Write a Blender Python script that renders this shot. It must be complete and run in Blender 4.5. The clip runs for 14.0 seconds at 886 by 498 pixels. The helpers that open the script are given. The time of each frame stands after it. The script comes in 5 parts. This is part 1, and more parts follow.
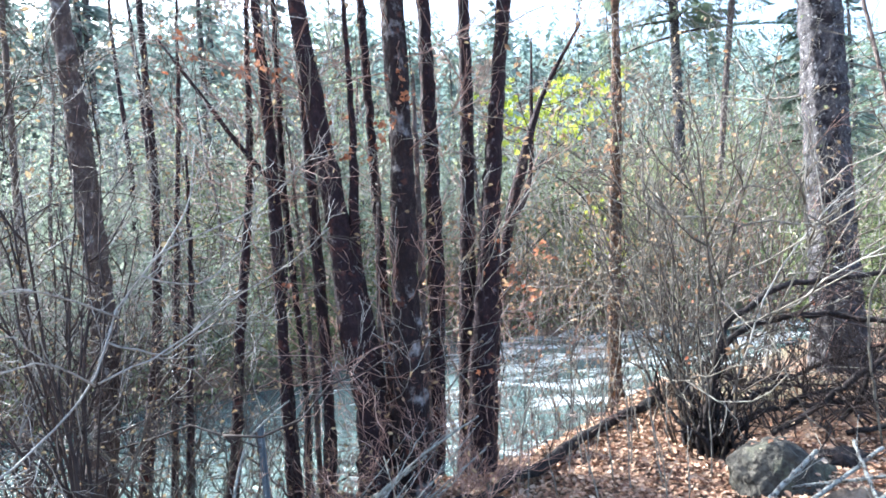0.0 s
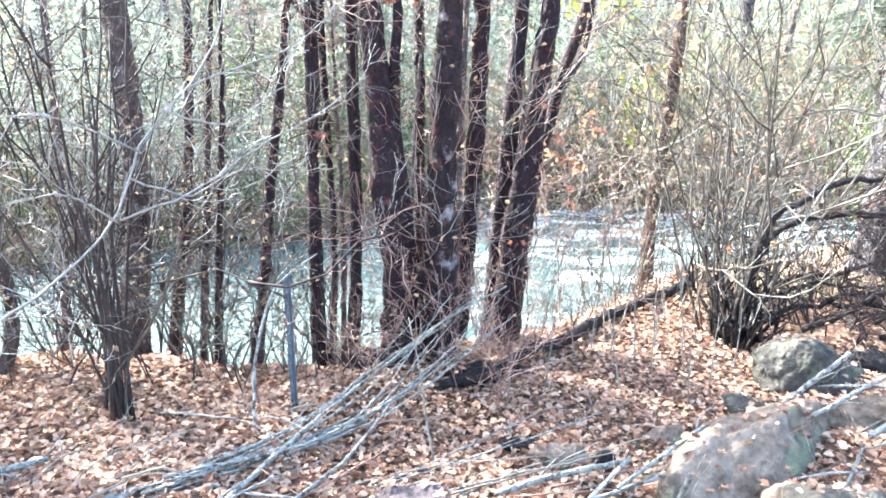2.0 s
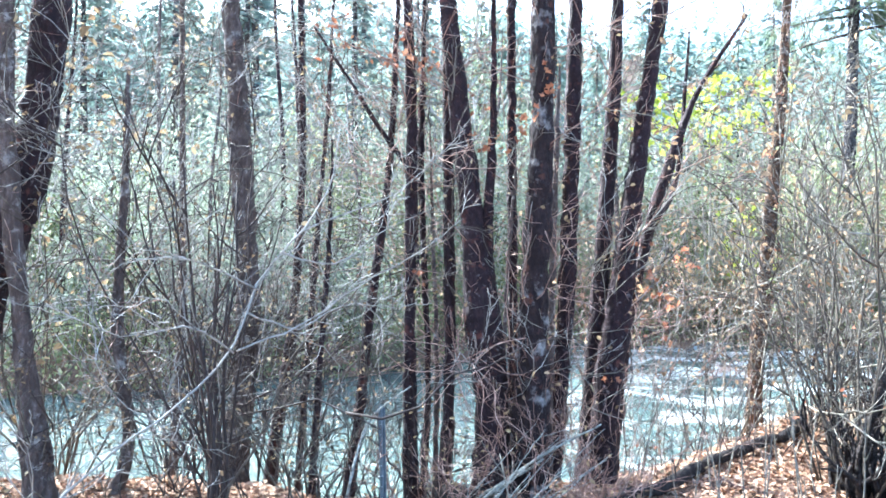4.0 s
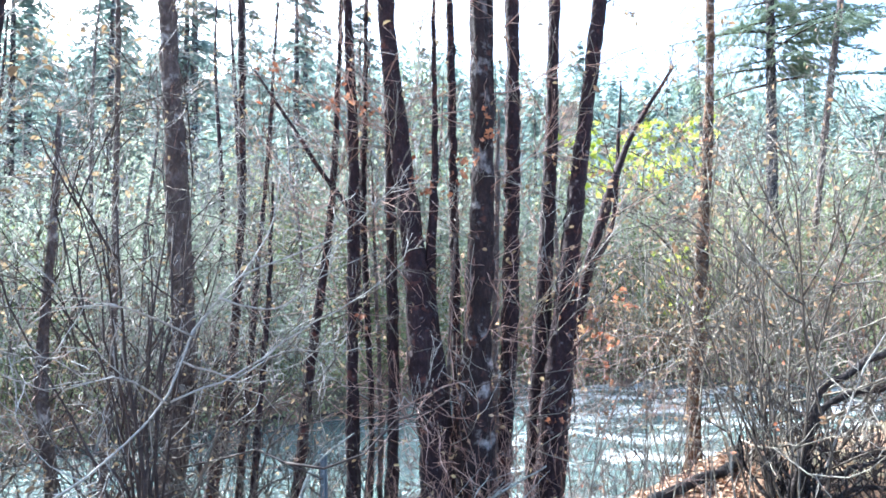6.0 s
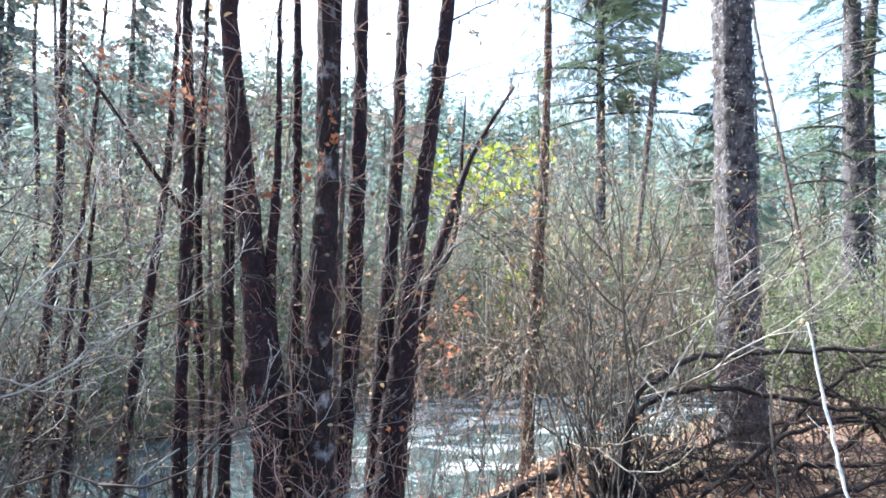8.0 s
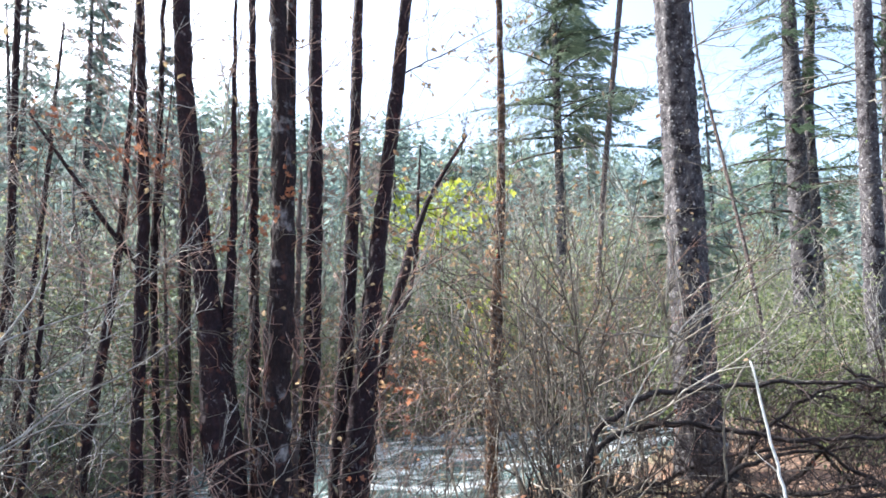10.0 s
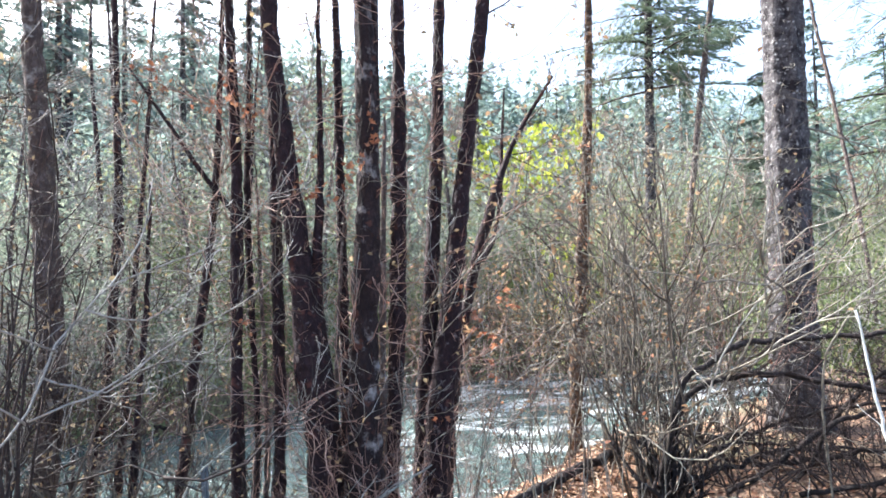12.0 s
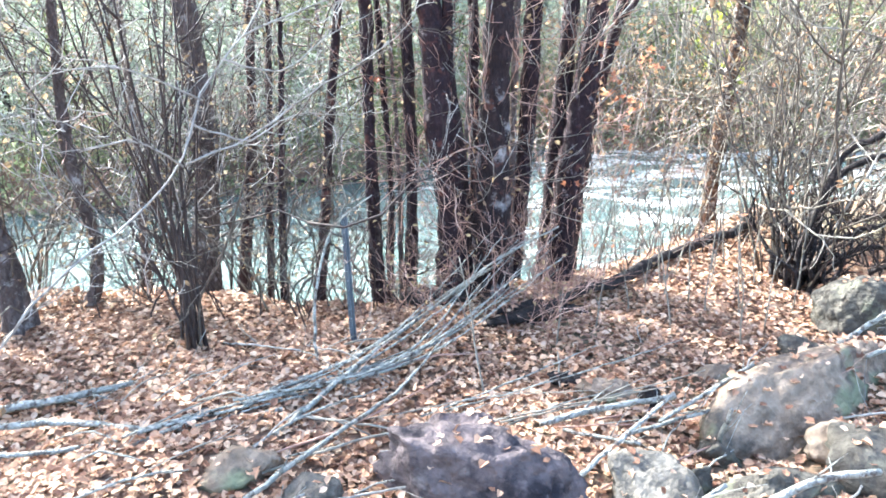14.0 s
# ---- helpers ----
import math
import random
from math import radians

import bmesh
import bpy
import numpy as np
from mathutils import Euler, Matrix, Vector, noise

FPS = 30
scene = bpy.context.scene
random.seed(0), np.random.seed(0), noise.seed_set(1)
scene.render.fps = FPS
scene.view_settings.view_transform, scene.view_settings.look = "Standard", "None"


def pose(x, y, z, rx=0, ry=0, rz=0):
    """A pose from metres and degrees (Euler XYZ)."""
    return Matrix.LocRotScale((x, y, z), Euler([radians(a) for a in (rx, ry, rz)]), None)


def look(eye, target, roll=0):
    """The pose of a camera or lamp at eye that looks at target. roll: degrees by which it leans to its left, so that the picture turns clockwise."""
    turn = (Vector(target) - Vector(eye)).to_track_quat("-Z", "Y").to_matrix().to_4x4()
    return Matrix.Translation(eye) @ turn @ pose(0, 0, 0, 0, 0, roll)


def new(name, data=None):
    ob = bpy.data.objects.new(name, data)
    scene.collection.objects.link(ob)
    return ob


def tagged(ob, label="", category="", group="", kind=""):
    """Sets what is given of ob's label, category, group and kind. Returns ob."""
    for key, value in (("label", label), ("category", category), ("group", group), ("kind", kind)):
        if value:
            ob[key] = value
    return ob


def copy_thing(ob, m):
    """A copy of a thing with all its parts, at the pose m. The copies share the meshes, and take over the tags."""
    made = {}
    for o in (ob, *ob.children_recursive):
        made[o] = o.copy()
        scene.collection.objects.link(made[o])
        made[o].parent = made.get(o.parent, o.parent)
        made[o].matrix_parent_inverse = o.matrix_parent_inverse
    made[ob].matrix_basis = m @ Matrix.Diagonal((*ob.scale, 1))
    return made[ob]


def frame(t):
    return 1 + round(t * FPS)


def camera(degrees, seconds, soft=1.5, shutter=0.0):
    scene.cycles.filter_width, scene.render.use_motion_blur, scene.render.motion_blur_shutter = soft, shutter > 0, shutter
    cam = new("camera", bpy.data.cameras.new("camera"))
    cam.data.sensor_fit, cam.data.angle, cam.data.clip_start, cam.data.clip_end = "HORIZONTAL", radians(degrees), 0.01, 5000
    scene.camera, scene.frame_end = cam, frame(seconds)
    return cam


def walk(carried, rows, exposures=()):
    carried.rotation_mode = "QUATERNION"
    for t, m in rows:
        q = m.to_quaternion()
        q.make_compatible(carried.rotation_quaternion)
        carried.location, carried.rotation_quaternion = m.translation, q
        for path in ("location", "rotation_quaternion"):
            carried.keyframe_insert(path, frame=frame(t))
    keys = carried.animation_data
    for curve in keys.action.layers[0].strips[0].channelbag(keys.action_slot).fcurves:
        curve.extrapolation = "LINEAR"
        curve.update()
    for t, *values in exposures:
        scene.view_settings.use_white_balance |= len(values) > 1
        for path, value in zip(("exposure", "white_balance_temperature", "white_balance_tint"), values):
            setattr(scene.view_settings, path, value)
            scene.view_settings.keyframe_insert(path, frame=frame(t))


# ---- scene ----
cam = camera(66.66, 14.0, soft=1.75)
PATH = [
    (0, pose(-0.025, -0.063, 1.646, 0, 0, -3.30) @ pose(0, 0, 0, 89.71) @ pose(0, 0, 0, 0, 0, -3.76)),
    (0.5, pose(-0.011, 0.006, 1.640, 0, 0, 1.95) @ pose(0, 0, 0, 87.83) @ pose(0, 0, 0, 0, 0, 3.71)),
    (1, pose(-0.022, 0.082, 1.626, 0, 0, 0.95) @ pose(0, 0, 0, 76.60) @ pose(0, 0, 0, 0, 0, 1.48)),
    (1.5, pose(-0.034, 0.102, 1.622, 0, 0, 0.06) @ pose(0, 0, 0, 75.54) @ pose(0, 0, 0, 0, 0, 2.01)),
    (2, pose(-0.051, 0.114, 1.626, 0, 0, -0.39) @ pose(0, 0, 0, 78.31) @ pose(0, 0, 0, 0, 0, 0.98)),
    (2.5, pose(-0.048, 0.079, 1.636, 0, 0, 0.83) @ pose(0, 0, 0, 83.83) @ pose(0, 0, 0, 0, 0, 1.71)),
    (3, pose(-0.046, 0.036, 1.642, 0, 0, 5.50) @ pose(0, 0, 0, 87.24) @ pose(0, 0, 0, 0, 0, 1.00)),
    (3.2, pose(-0.033, 0.002, 1.648, 0, 0, 7.31) @ pose(0, 0, 0, 88.34) @ pose(0, 0, 0, 0, 0, 0.54)),
    (5.5, pose(-0.033, 0.000, 1.650, 0, 0, 7.98) @ pose(0, 0, 0, 90.70) @ pose(0, 0, 0, 0, 0, 0.62)),
    (6, pose(-0.032, 0.002, 1.653, 0, 0, 2.96) @ pose(0, 0, 0, 93.08) @ pose(0, 0, 0, 0, 0, -0.11)),
    (6.5, pose(-0.029, 0.011, 1.649, 0, 0, -0.70) @ pose(0, 0, 0, 92.16) @ pose(0, 0, 0, 0, 0, 0.57)),
    (7, pose(-0.026, 0.014, 1.650, 0, 0, -5.21) @ pose(0, 0, 0, 92.79) @ pose(0, 0, 0, 0, 0, -0.97)),
    (7.5, pose(-0.010, 0.023, 1.601, 0, 0, -9.48) @ pose(0, 0, 0, 93.97) @ pose(0, 0, 0, 0, 0, -0.64)),
    (7.7, pose(-0.008, 0.040, 1.589, 0, 0, -9.73) @ pose(0, 0, 0, 94.28) @ pose(0, 0, 0, 0, 0, 0.05)),
    (9.8, pose(0.039, -0.065, 1.684, 0, 0, -11.99) @ pose(0, 0, 0, 96.78) @ pose(0, 0, 0, 0, 0, -1.00)),
    (10, pose(0.040, -0.068, 1.687, 0, 0, -12.95) @ pose(0, 0, 0, 97.26) @ pose(0, 0, 0, 0, 0, -1.43)),
    (10.5, pose(0.042, -0.067, 1.688, 0, 0, -13.49) @ pose(0, 0, 0, 97.45) @ pose(0, 0, 0, 0, 0, -1.22)),
    (11, pose(0.039, -0.067, 1.686, 0, 0, -12.86) @ pose(0, 0, 0, 96.99) @ pose(0, 0, 0, 0, 0, -1.38)),
    (11.5, pose(0.039, -0.060, 1.679, 0, 0, -10.48) @ pose(0, 0, 0, 94.73) @ pose(0, 0, 0, 0, 0, -1.06)),
    (12, pose(0.044, -0.055, 1.684, 0, 0, -5.70) @ pose(0, 0, 0, 92.86) @ pose(0, 0, 0, 0, 0, -1.01)),
    (12.5, pose(0.055, -0.035, 1.679, 0, 0, -3.33) @ pose(0, 0, 0, 84.10) @ pose(0, 0, 0, 0, 0, 0.06)),
    (13, pose(0.057, 0.018, 1.660, 0, 0, 0.00) @ pose(0, 0, 0, 76.79) @ pose(0, 0, 0, 0, 0, 0.40)),
    (13.5, pose(0.032, 0.015, 1.641, 0, 0, 1.23) @ pose(0, 0, 0, 76.35) @ pose(0, 0, 0, 0, 0, -1.01)),
    (14, pose(0.022, 0.028, 1.639, 0, 0, 5.22) @ pose(0, 0, 0, 73.38) @ pose(0, 0, 0, 0, 0, -0.49)),
]
EXPO = [(0, 2.62, 5600, 7), (0.5, 2.9, 5700, 7), (1.0, 3.36, 5900, 8), (2.0, 3.62, 5780, 7), (2.5, 3.6, 5560, 5), (3.0, 3.27, 5280, 2), (5.5, 3.06, 5420, 6), (6.0, 2.87, 5450, 6), (6.5, 2.77, 5500, 6), (7.5, 2.55, 5620, 7), (10.0, 2.1, 5950, 10), (10.5, 2.06, 5970, 10), (11.5, 2.08, 5980, 10), (12.0, 2.4, 6020, 10), (12.5, 2.88, 6050, 11), (13.0, 3.35, 6050, 10), (14, 3.5, 5830, 6)]
walk(cam, PATH, EXPO)

# ---------------------------------------------------------------- light
SUN_AZ, SUN_EL = -55.0, 38.0         # degrees from +y towards +x, and above the horizon
world = bpy.data.worlds.new("sky")
scene.world = world
world.use_nodes = True
wn = world.node_tree.nodes
sky = wn.new("ShaderNodeTexSky")
sky.sky_type, sky.sun_disc = "NISHITA", False
sky.sun_elevation, sky.sun_rotation = radians(SUN_EL), radians(SUN_AZ)
sky.air_density, sky.dust_density, sky.ozone_density = 1.0, 5.0, 1.2
world.node_tree.links.new(sky.outputs[0], wn["Background"].inputs[0])
wn["Background"].inputs[1].default_value = 0.15
sun_data = bpy.data.lights.new("sun", "SUN")
sun_data.energy, sun_data.angle, sun_data.color = 4.3, radians(0.6), (1.0, 0.96, 0.9)
sun = new("sun", sun_data)
sd = Vector((math.sin(radians(SUN_AZ)) * math.cos(radians(SUN_EL)), math.cos(radians(SUN_AZ)) * math.cos(radians(SUN_EL)), math.sin(radians(SUN_EL))))
sun.matrix_world = look(sd * 60, (0, 0, 0))


# ---------------------------------------------------------------- materials
def material(name, ramp, scale=6.0, detail=6.0, stretch=(1, 1, 1), rough=0.8, bump=0.3, bump_scale=40.0, patch=None, patch_scale=3.0, patch_at=0.6,
             patch_soft=0.06, rand=0.0, island=0.0, translucent=0.0, second=None, grain=0.66):
    """Noise-coloured surface: ramp of colours, patches of a second colour, relief, and variation per object or per island."""
    m = bpy.data.materials.new(name)
    m.use_nodes = True
    nt = m.node_tree
    N, L = nt.nodes, nt.links
    bsdf = N["Principled BSDF"]
    bsdf.inputs["Roughness"].default_value = rough
    bsdf.inputs["Specular IOR Level"].default_value = 0.25
    co = N.new("ShaderNodeTexCoord")
    mp = N.new("ShaderNodeMapping")
    mp.inputs["Scale"].default_value = stretch
    L.new(co.outputs["Object"], mp.inputs[0])
    n1 = N.new("ShaderNodeTexNoise")
    n1.inputs["Scale"].default_value, n1.inputs["Detail"].default_value, n1.inputs["Roughness"].default_value = scale, detail, grain
    L.new(mp.outputs[0], n1.inputs["Vector"])
    cr = N.new("ShaderNodeValToRGB")
    el = cr.color_ramp.elements
    for i, c in enumerate(ramp):
        pos = 0.28 + 0.44 * i / max(1, len(ramp) - 1)
        if i < 2:
            el[i].position, el[i].color = pos, (*c, 1)
        else:
            el.new(pos).color = (*c, 1)
    source = n1.outputs[0]
    if island or rand:
        info = N.new("ShaderNodeNewGeometry") if island else N.new("ShaderNodeObjectInfo")
        out = info.outputs["Random Per Island"] if island else info.outputs["Random"]
        amount = island or rand
        mix = N.new("ShaderNodeMix")
        mix.inputs["Factor"].default_value = amount
        L.new(n1.outputs[0], mix.inputs["A"])
        rr = N.new("ShaderNodeMapRange")
        rr.inputs["To Min"].default_value, rr.inputs["To Max"].default_value = 0.24, 0.76
        L.new(out, rr.inputs[0])
        L.new(rr.outputs[0], mix.inputs["B"])
        source = mix.outputs["Result"]
    L.new(source, cr.inputs[0])
    colour = cr.outputs[0]
    if patch:
        n2 = N.new("ShaderNodeTexNoise")
        n2.inputs["Scale"].default_value, n2.inputs["Detail"].default_value, n2.inputs["Roughness"].default_value = patch_scale, 8, 0.65
        L.new(co.outputs["Object"], n2.inputs["Vector"])
        r2 = N.new("ShaderNodeMapRange")
        r2.inputs["From Min"].default_value, r2.inputs["From Max"].default_value = patch_at - patch_soft, patch_at + patch_soft
        L.new(n2.outputs[0], r2.inputs[0])
        mx = N.new("ShaderNodeMix")
        mx.data_type = "RGBA"
        L.new(r2.outputs[0], mx.inputs["Factor"])
        L.new(colour, mx.inputs["A"])
        mx.inputs["B"].default_value = (*patch, 1)
        colour = mx.outputs["Result"]
    if second:
        n4 = N.new("ShaderNodeTexNoise")
        n4.inputs["Scale"].default_value, n4.inputs["Detail"].default_value = second[1], 7
        L.new(co.outputs["Object"], n4.inputs["Vector"])
        r4 = N.new("ShaderNodeMapRange")
        r4.inputs["From Min"].default_value, r4.inputs["From Max"].default_value = second[2] - 0.05, second[2] + 0.05
        L.new(n4.outputs[0], r4.inputs[0])
        mx2 = N.new("ShaderNodeMix")
        mx2.data_type = "RGBA"
        L.new(r4.outputs[0], mx2.inputs["Factor"])
        L.new(colour, mx2.inputs["A"])
        mx2.inputs["B"].default_value = (*second[0], 1)
        colour = mx2.outputs["Result"]
    L.new(colour, bsdf.inputs["Base Color"])
    if bump:
        n3 = N.new("ShaderNodeTexNoise")
        n3.inputs["Scale"].default_value, n3.inputs["Detail"].default_value = bump_scale, 8
        L.new(mp.outputs[0], n3.inputs["Vector"])
        bp = N.new("ShaderNodeBump")
        bp.inputs["Strength"].default_value, bp.inputs["Distance"].default_value = bump, 0.03
        L.new(n3.outputs[0], bp.inputs["Height"])
        L.new(bp.outputs[0], bsdf.inputs["Normal"])
    if translucent:
        tr = N.new("ShaderNodeBsdfTranslucent")
        L.new(colour, tr.inputs[0])
        ms = N.new("ShaderNodeMixShader")
        ms.inputs[0].default_value = translucent
        L.new(bsdf.outputs[0], ms.inputs[1])
        L.new(tr.outputs[0], ms.inputs[2])
        L.new(ms.outputs[0], N["Material Output"].inputs[0])
    return m


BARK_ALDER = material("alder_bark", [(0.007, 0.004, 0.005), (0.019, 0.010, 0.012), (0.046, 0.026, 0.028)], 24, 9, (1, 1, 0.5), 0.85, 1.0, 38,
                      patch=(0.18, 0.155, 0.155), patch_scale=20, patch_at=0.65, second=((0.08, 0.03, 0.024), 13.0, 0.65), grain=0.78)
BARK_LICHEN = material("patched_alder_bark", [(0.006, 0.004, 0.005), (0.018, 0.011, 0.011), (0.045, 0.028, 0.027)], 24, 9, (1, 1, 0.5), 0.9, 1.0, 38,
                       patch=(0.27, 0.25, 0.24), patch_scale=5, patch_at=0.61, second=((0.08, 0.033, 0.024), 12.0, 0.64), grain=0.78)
BARK_PALE = material("lichened_bark", [(0.03, 0.022, 0.021), (0.075, 0.056, 0.05), (0.17, 0.14, 0.13)], 22, 9, (1, 1, 0.45), 0.85, 1.0, 45,
                     patch=(0.3, 0.285, 0.27), patch_scale=10, patch_at=0.62, grain=0.75)
BARK_MOSS = material("mossy_bark", [(0.03, 0.018, 0.013), (0.09, 0.052, 0.03), (0.18, 0.115, 0.068)], 26, 9, (1, 1, 0.7), 0.95, 1.0, 50,
                     patch=(0.028, 0.02, 0.018), patch_scale=13, patch_at=0.52, second=((0.26, 0.24, 0.22), 21.0, 0.63), grain=0.78)
BARK_FIR = material("fir_bark", [(0.018, 0.016, 0.018), (0.062, 0.057, 0.06), (0.145, 0.138, 0.14)], 24, 10, (1, 1, 0.55), 0.9, 1.0, 26,
                    patch=(0.014, 0.011, 0.013), patch_scale=7, patch_at=0.53, second=((0.27, 0.27, 0.265), 24.0, 0.645), grain=0.82)
BARK_CHAR = material("charred_wood", [(0.006, 0.005, 0.005), (0.016, 0.012, 0.011), (0.05, 0.036, 0.032)], 20, 8, (1, 1, 1), 0.8, 0.9, 35)
TWIG_GREY = material("grey_twig", [(0.055, 0.05, 0.044), (0.14, 0.13, 0.115), (0.26, 0.25, 0.225), (0.45, 0.44, 0.41)], 16, 7, rough=0.75, bump=0.3, island=0.65, patch=(0.06, 0.05, 0.042), patch_scale=26, patch_at=0.6)
TWIG_BROWN = material("brown_twig", [(0.06, 0.052, 0.041), (0.16, 0.145, 0.118), (0.33, 0.31, 0.26)], 16, 7, rough=0.75, bump=0.3, island=0.65)
TWIG_HAZEL = material("hazel_bark", [(0.04, 0.034, 0.025), (0.12, 0.108, 0.083), (0.25, 0.235, 0.19)], 16, 7, rough=0.8, bump=0.3, island=0.6)
TWIG_PINK = material("reddish_twig", [(0.09, 0.048, 0.037), (0.22, 0.13, 0.1), (0.47, 0.34, 0.28)], 8, 5, rough=0.75, bump=0.1, island=0.7)
TWIG_DARK = material("dark_twig", [(0.014, 0.01, 0.01), (0.035, 0.025, 0.022), (0.075, 0.056, 0.049)], 8, 5, rough=0.8, bump=0.2, island=0.5)
TWIG_UMBER = material("umber_twig", [(0.03, 0.024, 0.019), (0.07, 0.058, 0.046), (0.15, 0.128, 0.103)], 14, 6, rough=0.8, bump=0.3, island=0.55)
POLE_WOOD = material("weathered_pole", [(0.1, 0.099, 0.084), (0.225, 0.228, 0.2), (0.4, 0.408, 0.37)], 22, 9, (1, 1, 1), 0.85, 0.8, 60, patch=(0.07, 0.055, 0.045), patch_scale=26, patch_at=0.565, grain=0.78)
PEELED = material("peeled_stick", [(0.34, 0.35, 0.33), (0.5, 0.52, 0.5), (0.66, 0.68, 0.65)], 18, 8, rough=0.7, bump=0.3, bump_scale=60, patch=(0.2, 0.17, 0.14), patch_scale=20, patch_at=0.66)
ROCK_PURPLE = material("mauve_rock", [(0.05, 0.04, 0.039), (0.09, 0.071, 0.069), (0.135, 0.108, 0.105)], 14, 10, rough=0.9, bump=1.0, bump_scale=24,
                       patch=(0.014, 0.012, 0.015), patch_scale=4.5, patch_at=0.55, second=((0.15, 0.13, 0.125), 9.0, 0.68), grain=0.75)
ROCK_BROWN = material("brown_rock", [(0.085, 0.062, 0.043), (0.175, 0.132, 0.095), (0.28, 0.22, 0.162)], 12, 10, rough=0.9, bump=1.0, bump_scale=24,
                      patch=(0.06, 0.052, 0.042), patch_scale=4.5, patch_at=0.57, second=((0.15, 0.155, 0.09), 3.1, 0.6))
ROCK_GREY = material("grey_rock", [(0.022, 0.02, 0.016), (0.052, 0.047, 0.038), (0.095, 0.086, 0.07)], 14, 10, rough=0.9, bump=1.0, bump_scale=24,
                     patch=(0.1, 0.103, 0.068), patch_scale=3.5, patch_at=0.58)
ROCK_PALE = material("pale_rock", [(0.05, 0.045, 0.036), (0.1, 0.09, 0.074), (0.17, 0.155, 0.13)], 14, 10, rough=0.9, bump=1.0, bump_scale=24,
                     patch=(0.05, 0.046, 0.036), patch_scale=5, patch_at=0.57)
STEEL = material("weathered_steel", [(0.05, 0.062, 0.07), (0.085, 0.102, 0.115), (0.14, 0.16, 0.172)], 9, 5, rough=0.5, bump=0.15, patch=(0.14, 0.08, 0.05), patch_scale=12, patch_at=0.7)
SOIL = material("bank_soil", [(0.05, 0.033, 0.024), (0.115, 0.075, 0.052), (0.2, 0.13, 0.09)], 9, 9, rough=0.95, bump=0.8, bump_scale=22,
                patch=(0.17, 0.105, 0.07), patch_scale=14, patch_at=0.54, second=((0.1, 0.085, 0.052), 0.35, 0.54))
LITTER = material("fallen_leaf", [(0.11, 0.054, 0.034), (0.22, 0.118, 0.072), (0.34, 0.202, 0.126), (0.43, 0.287, 0.19), (0.51, 0.38, 0.27)], 3, 3, rough=0.8, bump=0.0, island=0.85, translucent=0.15)
LEAF_RED = material("rust_leaf", [(0.17, 0.06, 0.035), (0.3, 0.12, 0.065), (0.44, 0.23, 0.13)], 4, 3, rough=0.6, bump=0, island=0.8, translucent=0.4)
LEAF_YELLOW = material("yellow_leaf", [(0.2, 0.25, 0.03), (0.33, 0.38, 0.05), (0.46, 0.47, 0.09)], 4, 3, rough=0.6, bump=0, island=0.8, translucent=0.5)
LEAF_TAN = material("tan_leaf", [(0.14, 0.095, 0.055), (0.24, 0.175, 0.1), (0.36, 0.29, 0.17)], 4, 3, rough=0.75, bump=0, island=0.8, translucent=0.35)
LEAF_OLIVE = material("olive_leaf", [(0.105, 0.13, 0.066), (0.17, 0.2, 0.102), (0.235, 0.265, 0.14), (0.3, 0.32, 0.185)], 4, 3, rough=0.9, bump=0, island=0.7, translucent=0.5)
LEAF_ORANGE = material("orange_leaf", [(0.17, 0.1, 0.055), (0.31, 0.2, 0.115), (0.46, 0.35, 0.22)], 4, 3, rough=0.7, bump=0, island=0.8, translucent=0.5)
LEAF_DEEP = material("green_leaf", [(0.035, 0.055, 0.024), (0.075, 0.105, 0.042), (0.14, 0.17, 0.07), (0.23, 0.245, 0.11)], 4, 3, rough=0.7, bump=0, island=0.75, translucent=0.4)
LEAF_PALE = material("pale_leaf", [(0.15, 0.18, 0.135), (0.195, 0.23, 0.172), (0.24, 0.275, 0.205), (0.285, 0.32, 0.245)], 4, 3, rough=0.9, bump=0, island=0.7, translucent=0.5)
NEEDLE = material("fir_needles", [(0.045, 0.08, 0.052), (0.09, 0.135, 0.08), (0.16, 0.205, 0.115)], 3, 3, rough=0.6, bump=0, island=0.7, translucent=0.4)
NEEDLE_OLIVE = material("olive_needles", [(0.11, 0.155, 0.115), (0.19, 0.245, 0.17), (0.28, 0.33, 0.22)], 3, 3, rough=0.7, bump=0, island=0.7, translucent=0.55)
# distant haze is put into this needle colour, paler and bluer than near firs
NEEDLE_HAZED = material("hazed_needles", [(0.12, 0.18, 0.17), (0.19, 0.26, 0.235), (0.27, 0.335, 0.29)], 2, 3, rough=0.7, bump=0, island=0.8, translucent=0.45)


